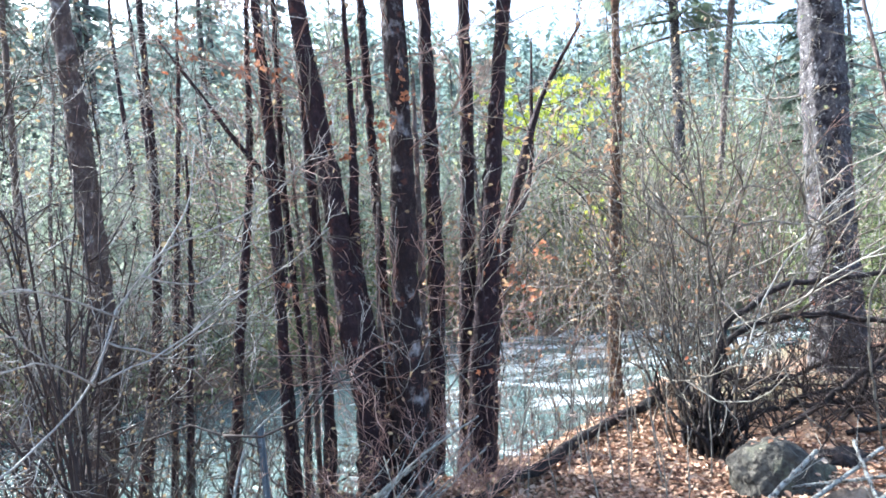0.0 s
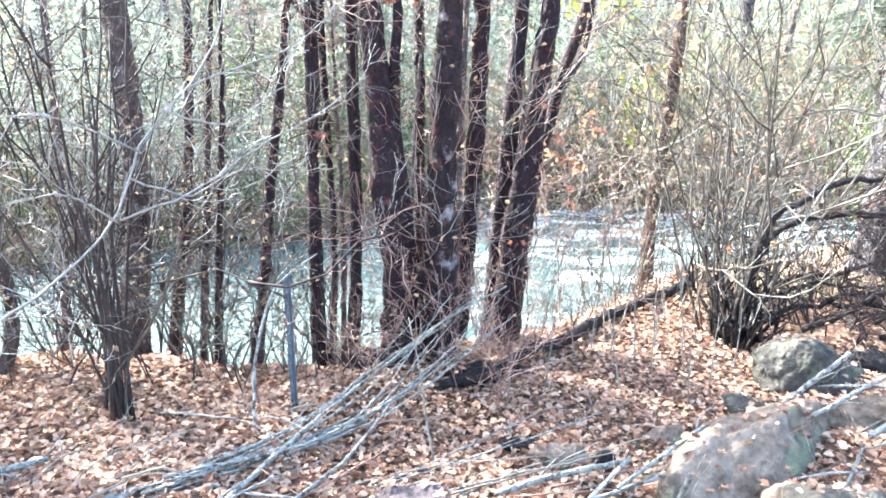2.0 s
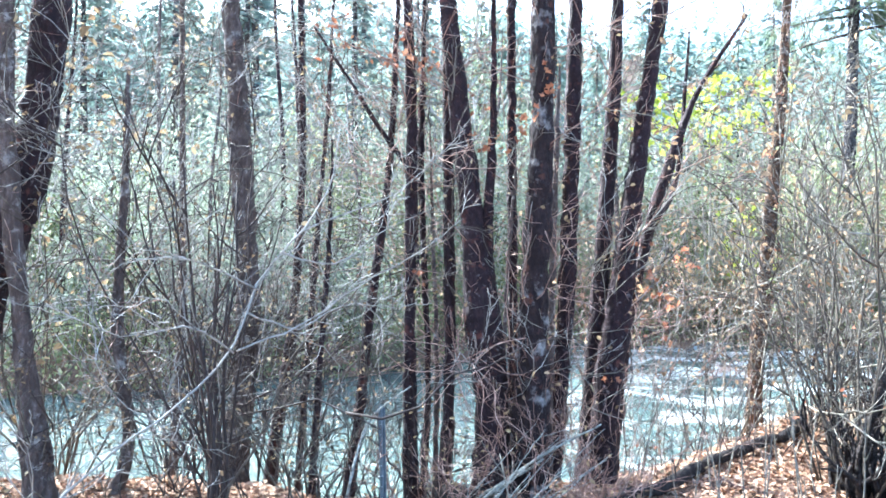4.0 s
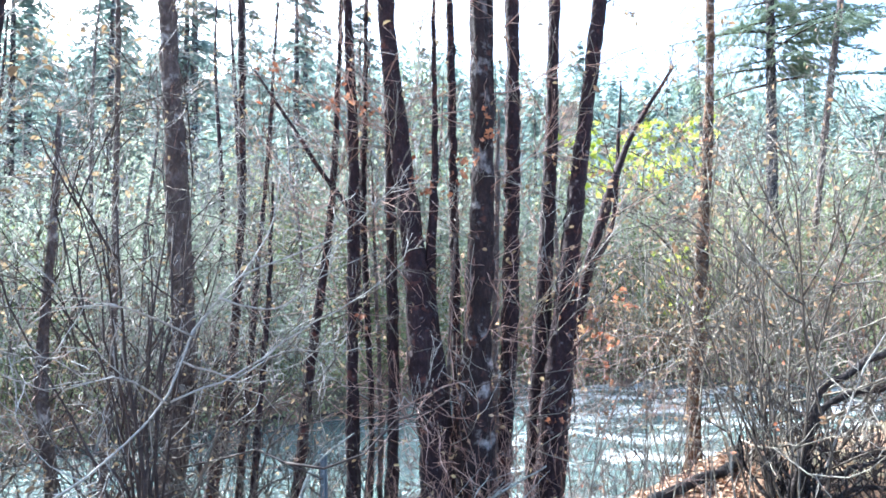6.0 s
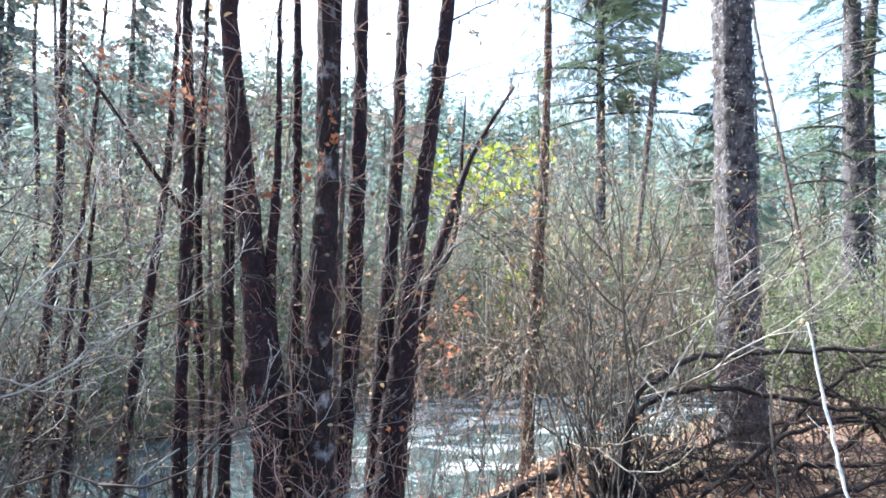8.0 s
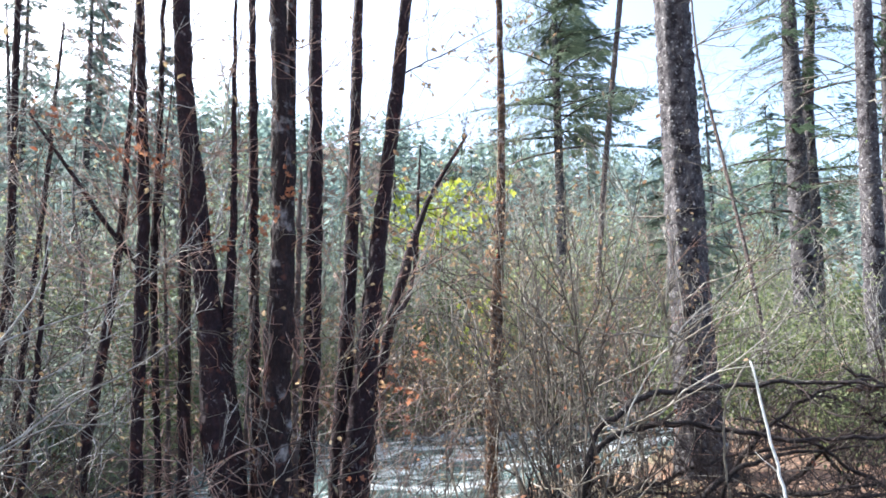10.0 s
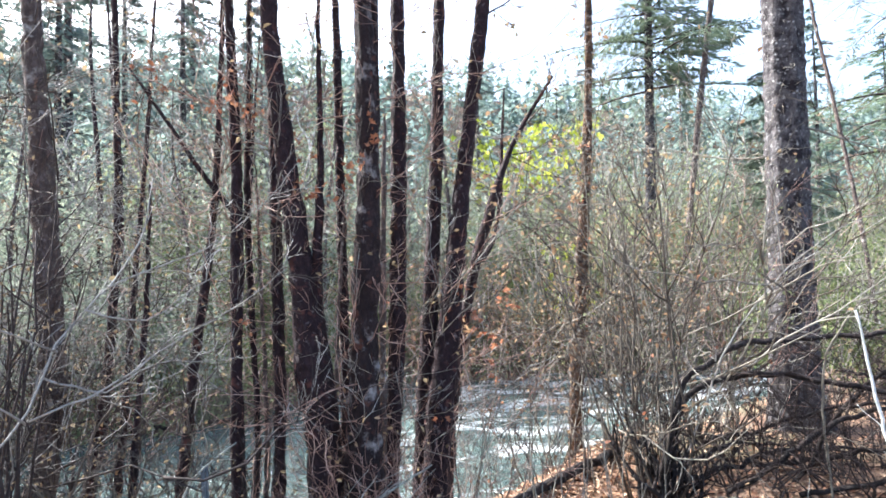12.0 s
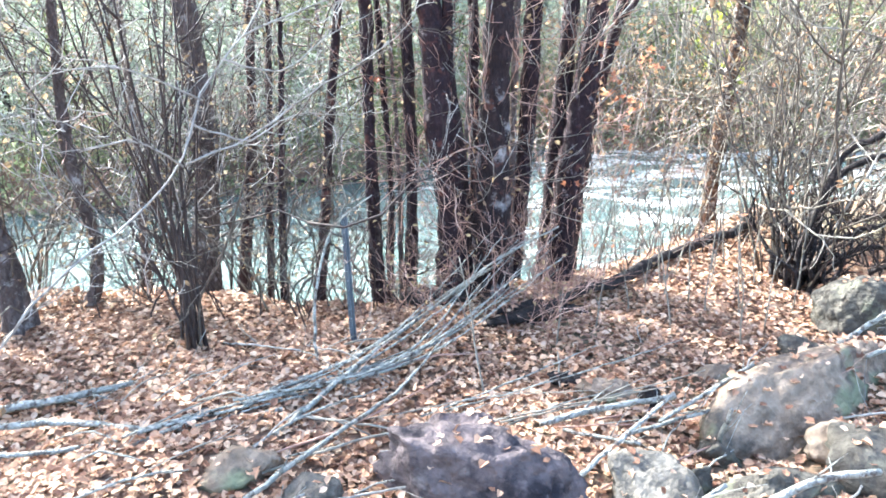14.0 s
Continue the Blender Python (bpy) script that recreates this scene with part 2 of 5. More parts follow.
def water_material():
    m = bpy.data.materials.new("river_water")
    m.use_nodes = True
    N, L = m.node_tree.nodes, m.node_tree.links
    b = N["Principled BSDF"]
    co = N.new("ShaderNodeTexCoord")

    def tex(scale, detail, rough, distortion, stretch):
        mp = N.new("ShaderNodeMapping")
        mp.inputs["Rotation"].default_value = (0, 0, radians(-24))
        mp.inputs["Scale"].default_value = stretch
        L.new(co.outputs["Object"], mp.inputs[0])
        n = N.new("ShaderNodeTexNoise")
        n.inputs["Scale"].default_value, n.inputs["Detail"].default_value, n.inputs["Roughness"].default_value, n.inputs["Distortion"].default_value = scale, detail, rough, distortion
        L.new(mp.outputs[0], n.inputs["Vector"])
        return n.outputs[0]

    def maths(op, x, y):
        q = N.new("ShaderNodeMath")
        q.operation = op
        for i, v in enumerate((x, y)):
            if isinstance(v, float):
                q.inputs[i].default_value = v
            else:
                L.new(v, q.inputs[i])
        return q.outputs[0]

    def ranged(x, lo, hi, a, z):
        q = N.new("ShaderNodeMapRange")
        for k, v in zip(("From Min", "From Max", "To Min", "To Max"), (lo, hi, a, z)):
            q.inputs[k].default_value = v
        L.new(x, q.inputs[0])
        return q.outputs[0]
    ripple = tex(3.2, 10, 0.7, 0.9, (0.55, 1.3, 1))
    crest = tex(0.85, 4, 0.55, 0.5, (0.5, 1.25, 1))
    big = tex(0.16, 2, 0.5, 0, (1, 1, 1))
    # rapids lie downstream, where the bed is shallow
    sep = N.new("ShaderNodeSeparateXYZ")
    L.new(co.outputs["Object"], sep.inputs[0])
    shallow = ranged(sep.outputs["X"], -3.5, 2.5, -0.085, 0.06)
    white = maths("ADD", maths("ADD", maths("MULTIPLY", crest, 0.62), maths("MULTIPLY", ripple, 0.38)), shallow)
    foam = ranged(white, 0.55, 0.685, 0.0, 1.0)
    cr = N.new("ShaderNodeValToRGB")
    cr.color_ramp.elements[0].color, cr.color_ramp.elements[1].color = (0.05, 0.077, 0.069, 1), (0.09, 0.126, 0.113, 1)
    L.new(big, cr.inputs[0])
    mx = N.new("ShaderNodeMix")
    mx.data_type = "RGBA"
    L.new(foam, mx.inputs["Factor"])
    L.new(cr.outputs[0], mx.inputs["A"])
    mx.inputs["B"].default_value = (0.6, 0.62, 0.6, 1)
    L.new(mx.outputs["Result"], b.inputs["Base Color"])
    L.new(ranged(foam, 0.0, 1.0, 0.16, 0.75), b.inputs["Roughness"])
    bp = N.new("ShaderNodeBump")
    bp.inputs["Strength"].default_value, bp.inputs["Distance"].default_value = 0.7, 0.2
    L.new(maths("ADD", ripple, maths("MULTIPLY", crest, 1.2)), bp.inputs["Height"])
    L.new(bp.outputs[0], b.inputs["Normal"])
    b.inputs["IOR"].default_value = 1.33
    return m


WATER = water_material()


# ---------------------------------------------------------------- geometry tools
class Geo:
    """Collects vertices and faces for one mesh."""

    def __init__(self):
        self.v, self.f, self.n = [], [], 0

    def add(self, verts, faces):
        self.v.append(np.asarray(verts, float))
        self.f.extend([tuple(i + self.n for i in q) for q in faces])
        self.n += len(verts)

    def tube(self, pts, rad, sides=6, rough=0.0, rng=None):
        pts, rad = np.asarray(pts, float), np.asarray(rad, float)
        tan = np.gradient(pts, axis=0)
        tan /= np.linalg.norm(tan, axis=1)[:, None] + 1e-9
        ref = np.array((0.0, 0.0, 1.0)) if abs(tan[:, 2]).mean() < 0.7 else np.array((1.0, 0.13, 0.0))
        a = np.cross(tan, ref)
        a /= np.linalg.norm(a, axis=1)[:, None] + 1e-9
        b = np.cross(tan, a)
        ang = np.arange(sides) * 2 * math.pi / sides
        ring = a[:, None] * np.cos(ang)[None, :, None] + b[:, None] * np.sin(ang)[None, :, None]
        r = rad[:, None] * np.ones(sides)[None]
        if rough and rng is not None:
            ridge = rng.normal(0, rough, sides)
            r = r * (1 + ridge[None] + rng.normal(0, rough * 0.8, r.shape))
        vs = (pts[:, None] + ring * r[..., None]).reshape(-1, 3)
        fs = []
        for i in range(len(pts) - 1):
            for j in range(sides):
                k = (j + 1) % sides
                fs.append((i * sides + j, i * sides + k, (i + 1) * sides + k, (i + 1) * sides + j))
        fs.append(tuple(range(sides - 1, -1, -1)))
        fs.append(tuple((len(pts) - 1) * sides + j for j in range(sides)))
        self.add(vs, fs)

    def bulk(self, verts, faces):
        """Adds n alike pieces at once: verts is n x k x 3, faces index the k."""
        n, k = verts.shape[:2]
        base = self.n + np.arange(n) * k
        for q in faces:
            self.f.extend(map(tuple, (base[:, None] + np.array(q)[None]).tolist()))
        self.v.append(verts.reshape(-1, 3))
        self.n += n * k

    def leaves(self, p, size, rng, flat=False, lobes=False, broad=0.75):
        """Leaves folded along the midrib and curled, stalk ends at the points p. flat: lying on the ground."""
        p, size = np.atleast_2d(p), np.atleast_1d(size).astype(float)
        n = len(p)
        az = rng.uniform(0, 2 * math.pi, n)
        pitch = rng.normal(0, 0.22, n) if flat else rng.uniform(-1.3, 0.7, n)
        roll = rng.normal(0, 0.3, n) if flat else rng.uniform(-1.5, 1.5, n)
        d = np.stack([np.cos(az) * np.cos(pitch), np.sin(az) * np.cos(pitch), np.sin(pitch)], -1)
        s0 = np.stack([-np.sin(az), np.cos(az), 0 * az], -1)
        u0 = np.cross(d, s0)
        cr, sr = np.cos(roll)[:, None], np.sin(roll)[:, None]
        s, u = s0 * cr + u0 * sr, -s0 * sr + u0 * cr
        L = size[:, None]
        w, c, f = L * broad * 0.5, rng.normal(0, 0.16, (n, 1)) * L, rng.uniform(0.02, 0.3, (n, 1)) * L
        if lobes:
            vs = [p, p + d * L * 0.45 - u * f * 0.3, p + d * L + u * c]
            for g in (1, -1):
                vs += [p + s * w * 0.9 * g + d * L * 0.12 + u * f, p + s * w * 0.5 * g + d * L * 0.38 + u * f * 0.5, p + s * w * 1.1 * g + d * L * 0.66 + u * f, p + s * w * 0.35 * g + d * L * 0.68 + u * c * 0.5]
            fs = [(0, 3, 4, 1), (1, 4, 5, 6), (1, 6, 2), (0, 1, 8, 7), (1, 10, 9, 8), (1, 2, 10)]
        else:
            vs = [p, p + d * L * 0.5 + u * c * 0.3, p + d * L + u * c]
            for g in (1, -1):
                vs += [p + s * w * g + d * L * 0.35 + u * f, p + s * w * 0.8 * g + d * L * 0.72 + u * (f + c * 0.6)]
            fs = [(0, 3, 1), (3, 4, 2, 1), (0, 1, 5), (1, 2, 6, 5)]
        self.bulk(np.stack(vs, 1), fs)

    def leaf(self, p, size, rng, lobes=False):
        self.leaves(p, size, rng, lobes=lobes, broad=0.75 if lobes else 0.55)

    def flakes(self, p, size, rng):
        """Small distant leaves: one pointed blade each."""
        n = len(p)
        d, s = rng.normal(0, 1, (n, 3)), rng.normal(0, 1, (n, 3))
        d /= np.linalg.norm(d, axis=1)[:, None]
        s = np.cross(d, s)
        s /= np.linalg.norm(s, axis=1)[:, None]
        L = np.asarray(size)[:, None]
        self.bulk(np.stack([p - s * L * 0.3, p + s * L * 0.42 + d * L * 0.25, p + d * L], 1), [(0, 1, 2)])

    def mesh(self, name, mat, smooth=True):
        me = bpy.data.meshes.new(name)
        vs = np.concatenate(self.v) if self.v else np.zeros((0, 3))
        me.from_pydata(vs.tolist(), [], self.f)
        me.materials.append(mat)
        if smooth:
            me.shade_smooth()
        me.update()
        return me


def part(name, geo, mat, parent, label="", smooth=True):
    """Links the geometry as one mesh object under a thing or a part; its coordinates are the world's, moved to the thing's base."""
    base = np.array(parent.matrix_world.translation) if parent.parent is None else np.array(parent.parent.location)
    geo.v = [v - base for v in geo.v]
    ob = new(name, geo.mesh(name, mat, smooth))
    ob.parent = parent
    if label:
        ob["label"] = label
    return ob


def thing(name, place, label, category, group="", kind=""):
    ob = new(name)
    ob.empty_display_size = 0.1
    ob.location = place
    ob.matrix_world = Matrix.Translation(place)
    return tagged(ob, label, category, group, kind)


def solid(name, geo, mat, label, category, group="", kind="", smooth=True, place=(0, 0, 0)):
    geo.v = [v - np.array(place) for v in geo.v]
    ob = new(name, geo.mesh(name, mat, smooth))
    ob.location = place
    return tagged(ob, label, category, group, kind)


def spline(knots, step=0.12):
    """A smooth curve through rows of (x, y, z, radius), its tangents weighted by the spacing of the rows."""
    k = np.asarray(knots, float)
    d = np.linalg.norm(np.diff(k[:, :3], axis=0), axis=1) + 1e-6
    sl = np.diff(k, axis=0) / d[:, None]
    m = np.vstack([sl[:1], (sl[1:] * d[:-1, None] + sl[:-1] * d[1:, None]) / (d[1:] + d[:-1])[:, None], sl[-1:]]) if len(k) > 2 else np.vstack([sl, sl])
    out = []
    for i in range(len(k) - 1):
        n = max(2, int(d[i] / step))
        t = (np.arange(n) / n)[:, None]
        out.append((2 * t ** 3 - 3 * t ** 2 + 1) * k[i] + (t ** 3 - 2 * t ** 2 + t) * d[i] * m[i] + (3 * t ** 2 - 2 * t ** 3) * k[i + 1] + (t ** 3 - t ** 2) * d[i] * m[i + 1])
        out[-1][:, 3] = k[i, 3] + (k[i + 1, 3] - k[i, 3]) * t[:, 0]
    out = np.vstack(out + [k[-1:]])
    out[:, 3] = np.maximum(out[:, 3], 0.0015)
    return out


def twig(geo, p, d, length, r, depth, rng, lift=0.25, wander=0.28, kids=4, spread=0.9, leafer=None, segs=5, sides=4, drop=0.5):
    """A crooked twig that branches; leafer(point) hangs leaves on the thinnest ones."""
    d = np.asarray(d, float) / np.linalg.norm(d)
    pts, dirs = [np.asarray(p, float)], [d]
    for _ in range(segs):
        d = d + rng.normal(0, wander, 3) * 0.55 + np.array((0, 0, lift)) * 0.25
        d = d / np.linalg.norm(d)
        pts.append(pts[-1] + d * length / segs)
        dirs.append(d)
    rad = np.linspace(r, r * (0.35 if depth else 0.25), segs + 1)
    geo.tube(pts, np.maximum(rad, 0.0016), sides if depth else 3)
    if depth:
        for _ in range(kids):
            f = rng.uniform(0.2, 1.0) * segs
            i = min(int(f), segs - 1)
            q = pts[i] + (pts[i + 1] - pts[i]) * (f - i)
            side = rng.normal(0, 1, 3)
            side -= dirs[i] * side.dot(dirs[i])
            nd = dirs[i] + side / np.linalg.norm(side) * spread * rng.uniform(0.5, 1.1)
            twig(geo, q, nd, length * drop * rng.uniform(0.6, 1.2), r * 0.6, depth - 1, rng, lift, wander, kids, spread, leafer, max(3, segs - 1), sides, drop)
    elif leafer:
        leafer(pts[-1], rng)
        leafer(pts[-2], rng)


# ---------------------------------------------------------------- lie of the land
NEAR_X = [-300, -40, -9, -3.2, -2.5, -1.5, -0.6, 0.3, 0.9, 1.5, 2.4, 3.6, 5.6, 8, 12, 25, 300]
NEAR_Y = [-110, -12, 2.9, 4.0, 4.25, 4.1, 4.25, 4.5, 4.95, 5.75, 6.7, 7.7, 8.9, 11.5, 14.6, 18, 60]
FAR_X = [-300, -40, -9.3, -7.5, -5.9, -4.0, -2.6, 0.0, 1.8, 5.1, 9.6, 14, 30, 300]
FAR_Y = [-80, 0, 11.6, 12.4, 13.8, 14.3, 16.2, 19.8, 20.6, 21.3, 20.6, 22.5, 28, 75]
WATER_Z = -1.25


def land(x, y):
    x, y = np.asarray(x, float), np.asarray(y, float)
    yn, yf = np.interp(x, NEAR_X, NEAR_Y), np.interp(x, FAR_X, FAR_Y)
    bumps = 0.05 * np.sin(1.7 * x + 0.6) * np.cos(1.3 * y - 0.4) + 0.03 * np.sin(4.1 * x - y * 2.3) + 0.015 * np.sin(9 * x + 7 * y)
    near = bumps * np.clip(np.hypot(x, y) / 2, 0.3, 1) - 0.02 * np.clip(y - 3, 0, 1)
    dn, df = np.clip((y - yn) * 0.82, 0, None), np.clip((yf - y) * 0.86, 0, None)
    sn, sf = np.clip(dn / 2.1, 0, 1), np.clip(df / 0.8, 0, 1)
    back = np.clip(y - yf, 0, None)
    far = -0.75 + 1.1 * np.clip(back / 7, 0, 1) + bumps * 3 + 0.03 * back + 42 * np.clip((back - 36) / 100, 0, 1) ** 1.15 + 2.5 * np.clip((back - 50) / 60, 0, 1) * np.sin(x * 0.03) * np.cos(x * 0.011 + 1)
    z = near - 1.75 * sn * sn * (3 - 2 * sn) + 0.0
    zf = far - (far + 1.75) * sf * sf * (3 - 2 * sf)
    return np.where(y > yf, far, np.where(y < yn, near, np.maximum(z, np.where(df < 0.8, zf, -1.75))))


def height(x, y):
    return float(land(x, y))


def build_ground():
    rings = np.concatenate([np.linspace(0.05, 12, 100), 12 * (900 / 12) ** (np.arange(1, 60) / 59)])
    n = 240
    ang = np.arange(n) * 2 * math.pi / n
    X, Y = rings[:, None] * np.sin(ang)[None], rings[:, None] * np.cos(ang)[None]
    Z = land(X, Y)
    g = Geo()
    vs = np.stack([X, Y, Z], -1).reshape(-1, 3)
    fs = [(i * n + j, (i + 1) * n + j, (i + 1) * n + (j + 1) % n, i * n + (j + 1) % n) for i in range(len(rings) - 1) for j in range(n)]
    fs.append(tuple(range(n)))
    g.add(vs, fs)
    solid("ground", g, SOIL, "brown earth river bank rising to a wooded hill", "ground", kind="structure")


def build_water():
    g = Geo()
    xs = np.concatenate([np.linspace(-120, -14, 30), np.arange(-13.5, 26, 0.16), np.linspace(27, 150, 30)])
    n = 90
    rng = np.random.default_rng(3)
    vs = []
    waves = [(rng.uniform(0.5, 5.0), rng.uniform(0, 6.28), rng.normal(0.55, 0.7)) for _ in range(14)]
    for x in xs:
        yn, yf = np.interp(x, NEAR_X, NEAR_Y), np.interp(x, FAR_X, FAR_Y)
        y = np.linspace(yn + 0.4, yf - 0.1, n)
        calm = 0.6 + 0.5 * np.clip((x + 2) / 5, 0, 1)
        z = sum(0.03 / (1 + k * 0.3) * np.sin(k * (x * math.cos(a) + y * math.sin(a)) + p) for k, p, a in waves) * calm
        z = z + 0.05 * calm * np.maximum(0, np.sin(2.2 * x + 1.5 * y + np.sin(y * 1.7 + x))) ** 3
        vs.append(np.stack([np.full(n, x), y, WATER_Z + z], -1))
    fs = [(i * n + j, (i + 1) * n + j, (i + 1) * n + j + 1, i * n + j + 1) for i in range(len(xs) - 1) for j in range(n - 1)]
    g.add(np.concatenate(vs), fs)
    solid("river", g, WATER, "pale teal river with white rapids", "river", kind="structure")


build_ground()
build_water()


# ---------------------------------------------------------------- trees with fitted stems
def stem_tree(name, knots, mat, label, group="", twigs=0, twig_mat=None, low=1.2, high=6.0, leaf_mat=None, leaves=0.0, size=0.08, sides=10, seed=0,
              forks=(), sink=0.12, length=0.9, clusters=(), fuzz=60):
    """A tree: one stem through its knots from the ground up, side branches, and leaves still hanging on them."""
    rng = np.random.default_rng(seed)
    k = [list(q) for q in knots]
    gz = height(k[0][0], k[0][1])
    if k[0][2] > gz + 0.02:
        dx = (k[0][0] - k[1][0]) / max(0.2, k[1][2] - k[0][2])
        dy = (k[0][1] - k[1][1]) / max(0.2, k[1][2] - k[0][2])
        drop = k[0][2] - gz
        k.insert(0, [k[0][0] + dx * drop * 0.5, k[0][1] + dy * drop * 0.5, gz, k[0][3] * 1.15])
    base = (k[0][0], k[0][1], gz)
    k.insert(0, [k[0][0], k[0][1], min(gz, k[0][2]) - sink, k[0][3] * 1.25])
    tree = thing(name, base, label, "tree", group)
    s = spline(k, 0.07)
    g = Geo()
    g.tube(s[:, :3] + rng.normal(0, 0.003, (len(s), 3)), s[:, 3] * (1 + 0.05 * np.sin(s[:, 2] * 5.3 + seed) + rng.normal(0, 0.03, len(s))), sides, 0.085, rng)
    part("trunk", g, mat, tree)
    for fk in forks:
        g = Geo()
        q = spline(fk)
        g.tube(q[:, :3], q[:, 3], 8, 0.05, rng)
        part("branch", g, mat, tree)
    if fuzz:
        g, lf = Geo(), Geo()
        low_s = s[(s[:, 2] > gz + 0.1) & (s[:, 2] < 5)]
        for _ in range(fuzz):
            q = low_s[rng.integers(len(low_s))]
            a = rng.uniform(0, 2 * math.pi)
            twig(g, q[:3] + np.array((math.cos(a), math.sin(a), 0)) * q[3] * 0.7, (math.cos(a), math.sin(a), rng.uniform(-0.2, 0.9)), rng.uniform(0.08, 0.42), 0.0019, 1 if rng.random() < 0.5 else 0, rng, wander=0.5, kids=3, segs=3)
            if rng.random() < 0.55:
                lf.leaf(q[:3] + np.array((math.cos(a), math.sin(a), 0.2)) * (q[3] + rng.uniform(0.01, 0.12)), rng.uniform(0.02, 0.045), rng)
        tagged(part("epicormic_growth", g, TWIG_PINK, tree, "fine reddish sprouts on the bark"), kind="stuff")
        if lf.n:
            tagged(part("clinging_leaves", lf, LEAF_TAN, tree, smooth=False), kind="stuff")
    for cx, cy, cz, count in clusters:
        g = Geo()
        for _ in range(count):
            g.leaf(np.array((cx, cy, cz)) + rng.normal(0, 0.035, 3), rng.uniform(0.035, 0.068), rng, lobes=True)
        part("dead_leaves", g, LEAF_RED, tree, "cluster of hanging rust-red leaves", smooth=False)
    if twigs:
        lf = Geo()

        def leafer(p, r):
            if leaf_mat and r.random() < leaves:
                lf.leaf(p, size * r.uniform(0.6, 1.3), r, lobes=size > 0.09)
        usable = s[(s[:, 2] > low) & (s[:, 2] < high)]
        for _ in range(twigs):
            g = Geo()
            q = usable[rng.integers(len(usable))]
            a = rng.uniform(0, 2 * math.pi)
            twig(g, q[:3], (math.cos(a), math.sin(a), rng.uniform(-0.1, 0.7)), length * rng.uniform(0.5, 1.3), min(0.0045, q[3] * 0.25), 2, rng, lift=0.5, wander=0.42, kids=4, leafer=leafer)
            part("side_branch", g, twig_mat or TWIG_BROWN, tree)
        if lf.n:
            part("leaves", lf, leaf_mat, tree, smooth=False)
    return tree

from mathutils.bvhtree import BVHTree

# ---------------------------------------------------------------- the clump of alders on the bank
CL = "alder stems in one clump"
RUST = dict(leaf_mat=LEAF_TAN, leaves=0.03, size=0.045)
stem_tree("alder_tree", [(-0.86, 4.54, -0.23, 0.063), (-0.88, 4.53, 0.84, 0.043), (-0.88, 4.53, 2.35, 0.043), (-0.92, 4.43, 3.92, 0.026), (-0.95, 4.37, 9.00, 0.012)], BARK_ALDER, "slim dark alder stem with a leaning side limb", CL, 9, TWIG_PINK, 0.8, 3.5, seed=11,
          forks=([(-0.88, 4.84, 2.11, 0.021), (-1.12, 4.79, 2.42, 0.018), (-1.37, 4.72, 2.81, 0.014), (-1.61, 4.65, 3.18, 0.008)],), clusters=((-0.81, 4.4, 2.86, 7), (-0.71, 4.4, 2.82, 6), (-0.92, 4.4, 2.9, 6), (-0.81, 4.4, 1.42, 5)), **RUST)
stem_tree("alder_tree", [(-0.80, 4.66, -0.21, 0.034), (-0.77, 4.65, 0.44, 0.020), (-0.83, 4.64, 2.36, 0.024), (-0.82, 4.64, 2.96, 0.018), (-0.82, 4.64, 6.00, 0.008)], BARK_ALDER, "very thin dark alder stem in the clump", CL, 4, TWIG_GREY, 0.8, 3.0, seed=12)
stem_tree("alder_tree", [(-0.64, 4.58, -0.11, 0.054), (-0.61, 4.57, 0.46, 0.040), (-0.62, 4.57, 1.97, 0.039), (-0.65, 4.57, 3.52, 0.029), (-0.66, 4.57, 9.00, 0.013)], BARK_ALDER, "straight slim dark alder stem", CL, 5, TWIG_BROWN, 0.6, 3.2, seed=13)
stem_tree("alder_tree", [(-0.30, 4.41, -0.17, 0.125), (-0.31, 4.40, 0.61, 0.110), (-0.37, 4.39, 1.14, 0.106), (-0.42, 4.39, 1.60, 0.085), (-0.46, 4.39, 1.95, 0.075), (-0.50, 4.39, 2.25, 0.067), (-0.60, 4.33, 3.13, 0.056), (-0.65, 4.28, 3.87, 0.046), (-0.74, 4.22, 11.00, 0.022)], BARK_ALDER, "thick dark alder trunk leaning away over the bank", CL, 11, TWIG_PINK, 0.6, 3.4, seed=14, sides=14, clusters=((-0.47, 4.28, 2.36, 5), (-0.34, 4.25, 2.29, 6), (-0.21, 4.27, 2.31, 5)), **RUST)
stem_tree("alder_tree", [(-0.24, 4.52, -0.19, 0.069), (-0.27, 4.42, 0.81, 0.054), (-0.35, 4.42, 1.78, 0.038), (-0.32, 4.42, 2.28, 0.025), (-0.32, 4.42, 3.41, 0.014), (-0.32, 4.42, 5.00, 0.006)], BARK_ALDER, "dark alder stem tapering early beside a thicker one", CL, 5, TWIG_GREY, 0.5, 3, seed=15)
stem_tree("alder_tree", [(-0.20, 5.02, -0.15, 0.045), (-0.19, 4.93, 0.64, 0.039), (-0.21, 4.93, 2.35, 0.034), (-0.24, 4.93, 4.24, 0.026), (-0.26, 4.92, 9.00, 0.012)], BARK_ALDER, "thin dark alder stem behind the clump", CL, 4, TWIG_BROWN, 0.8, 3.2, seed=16)
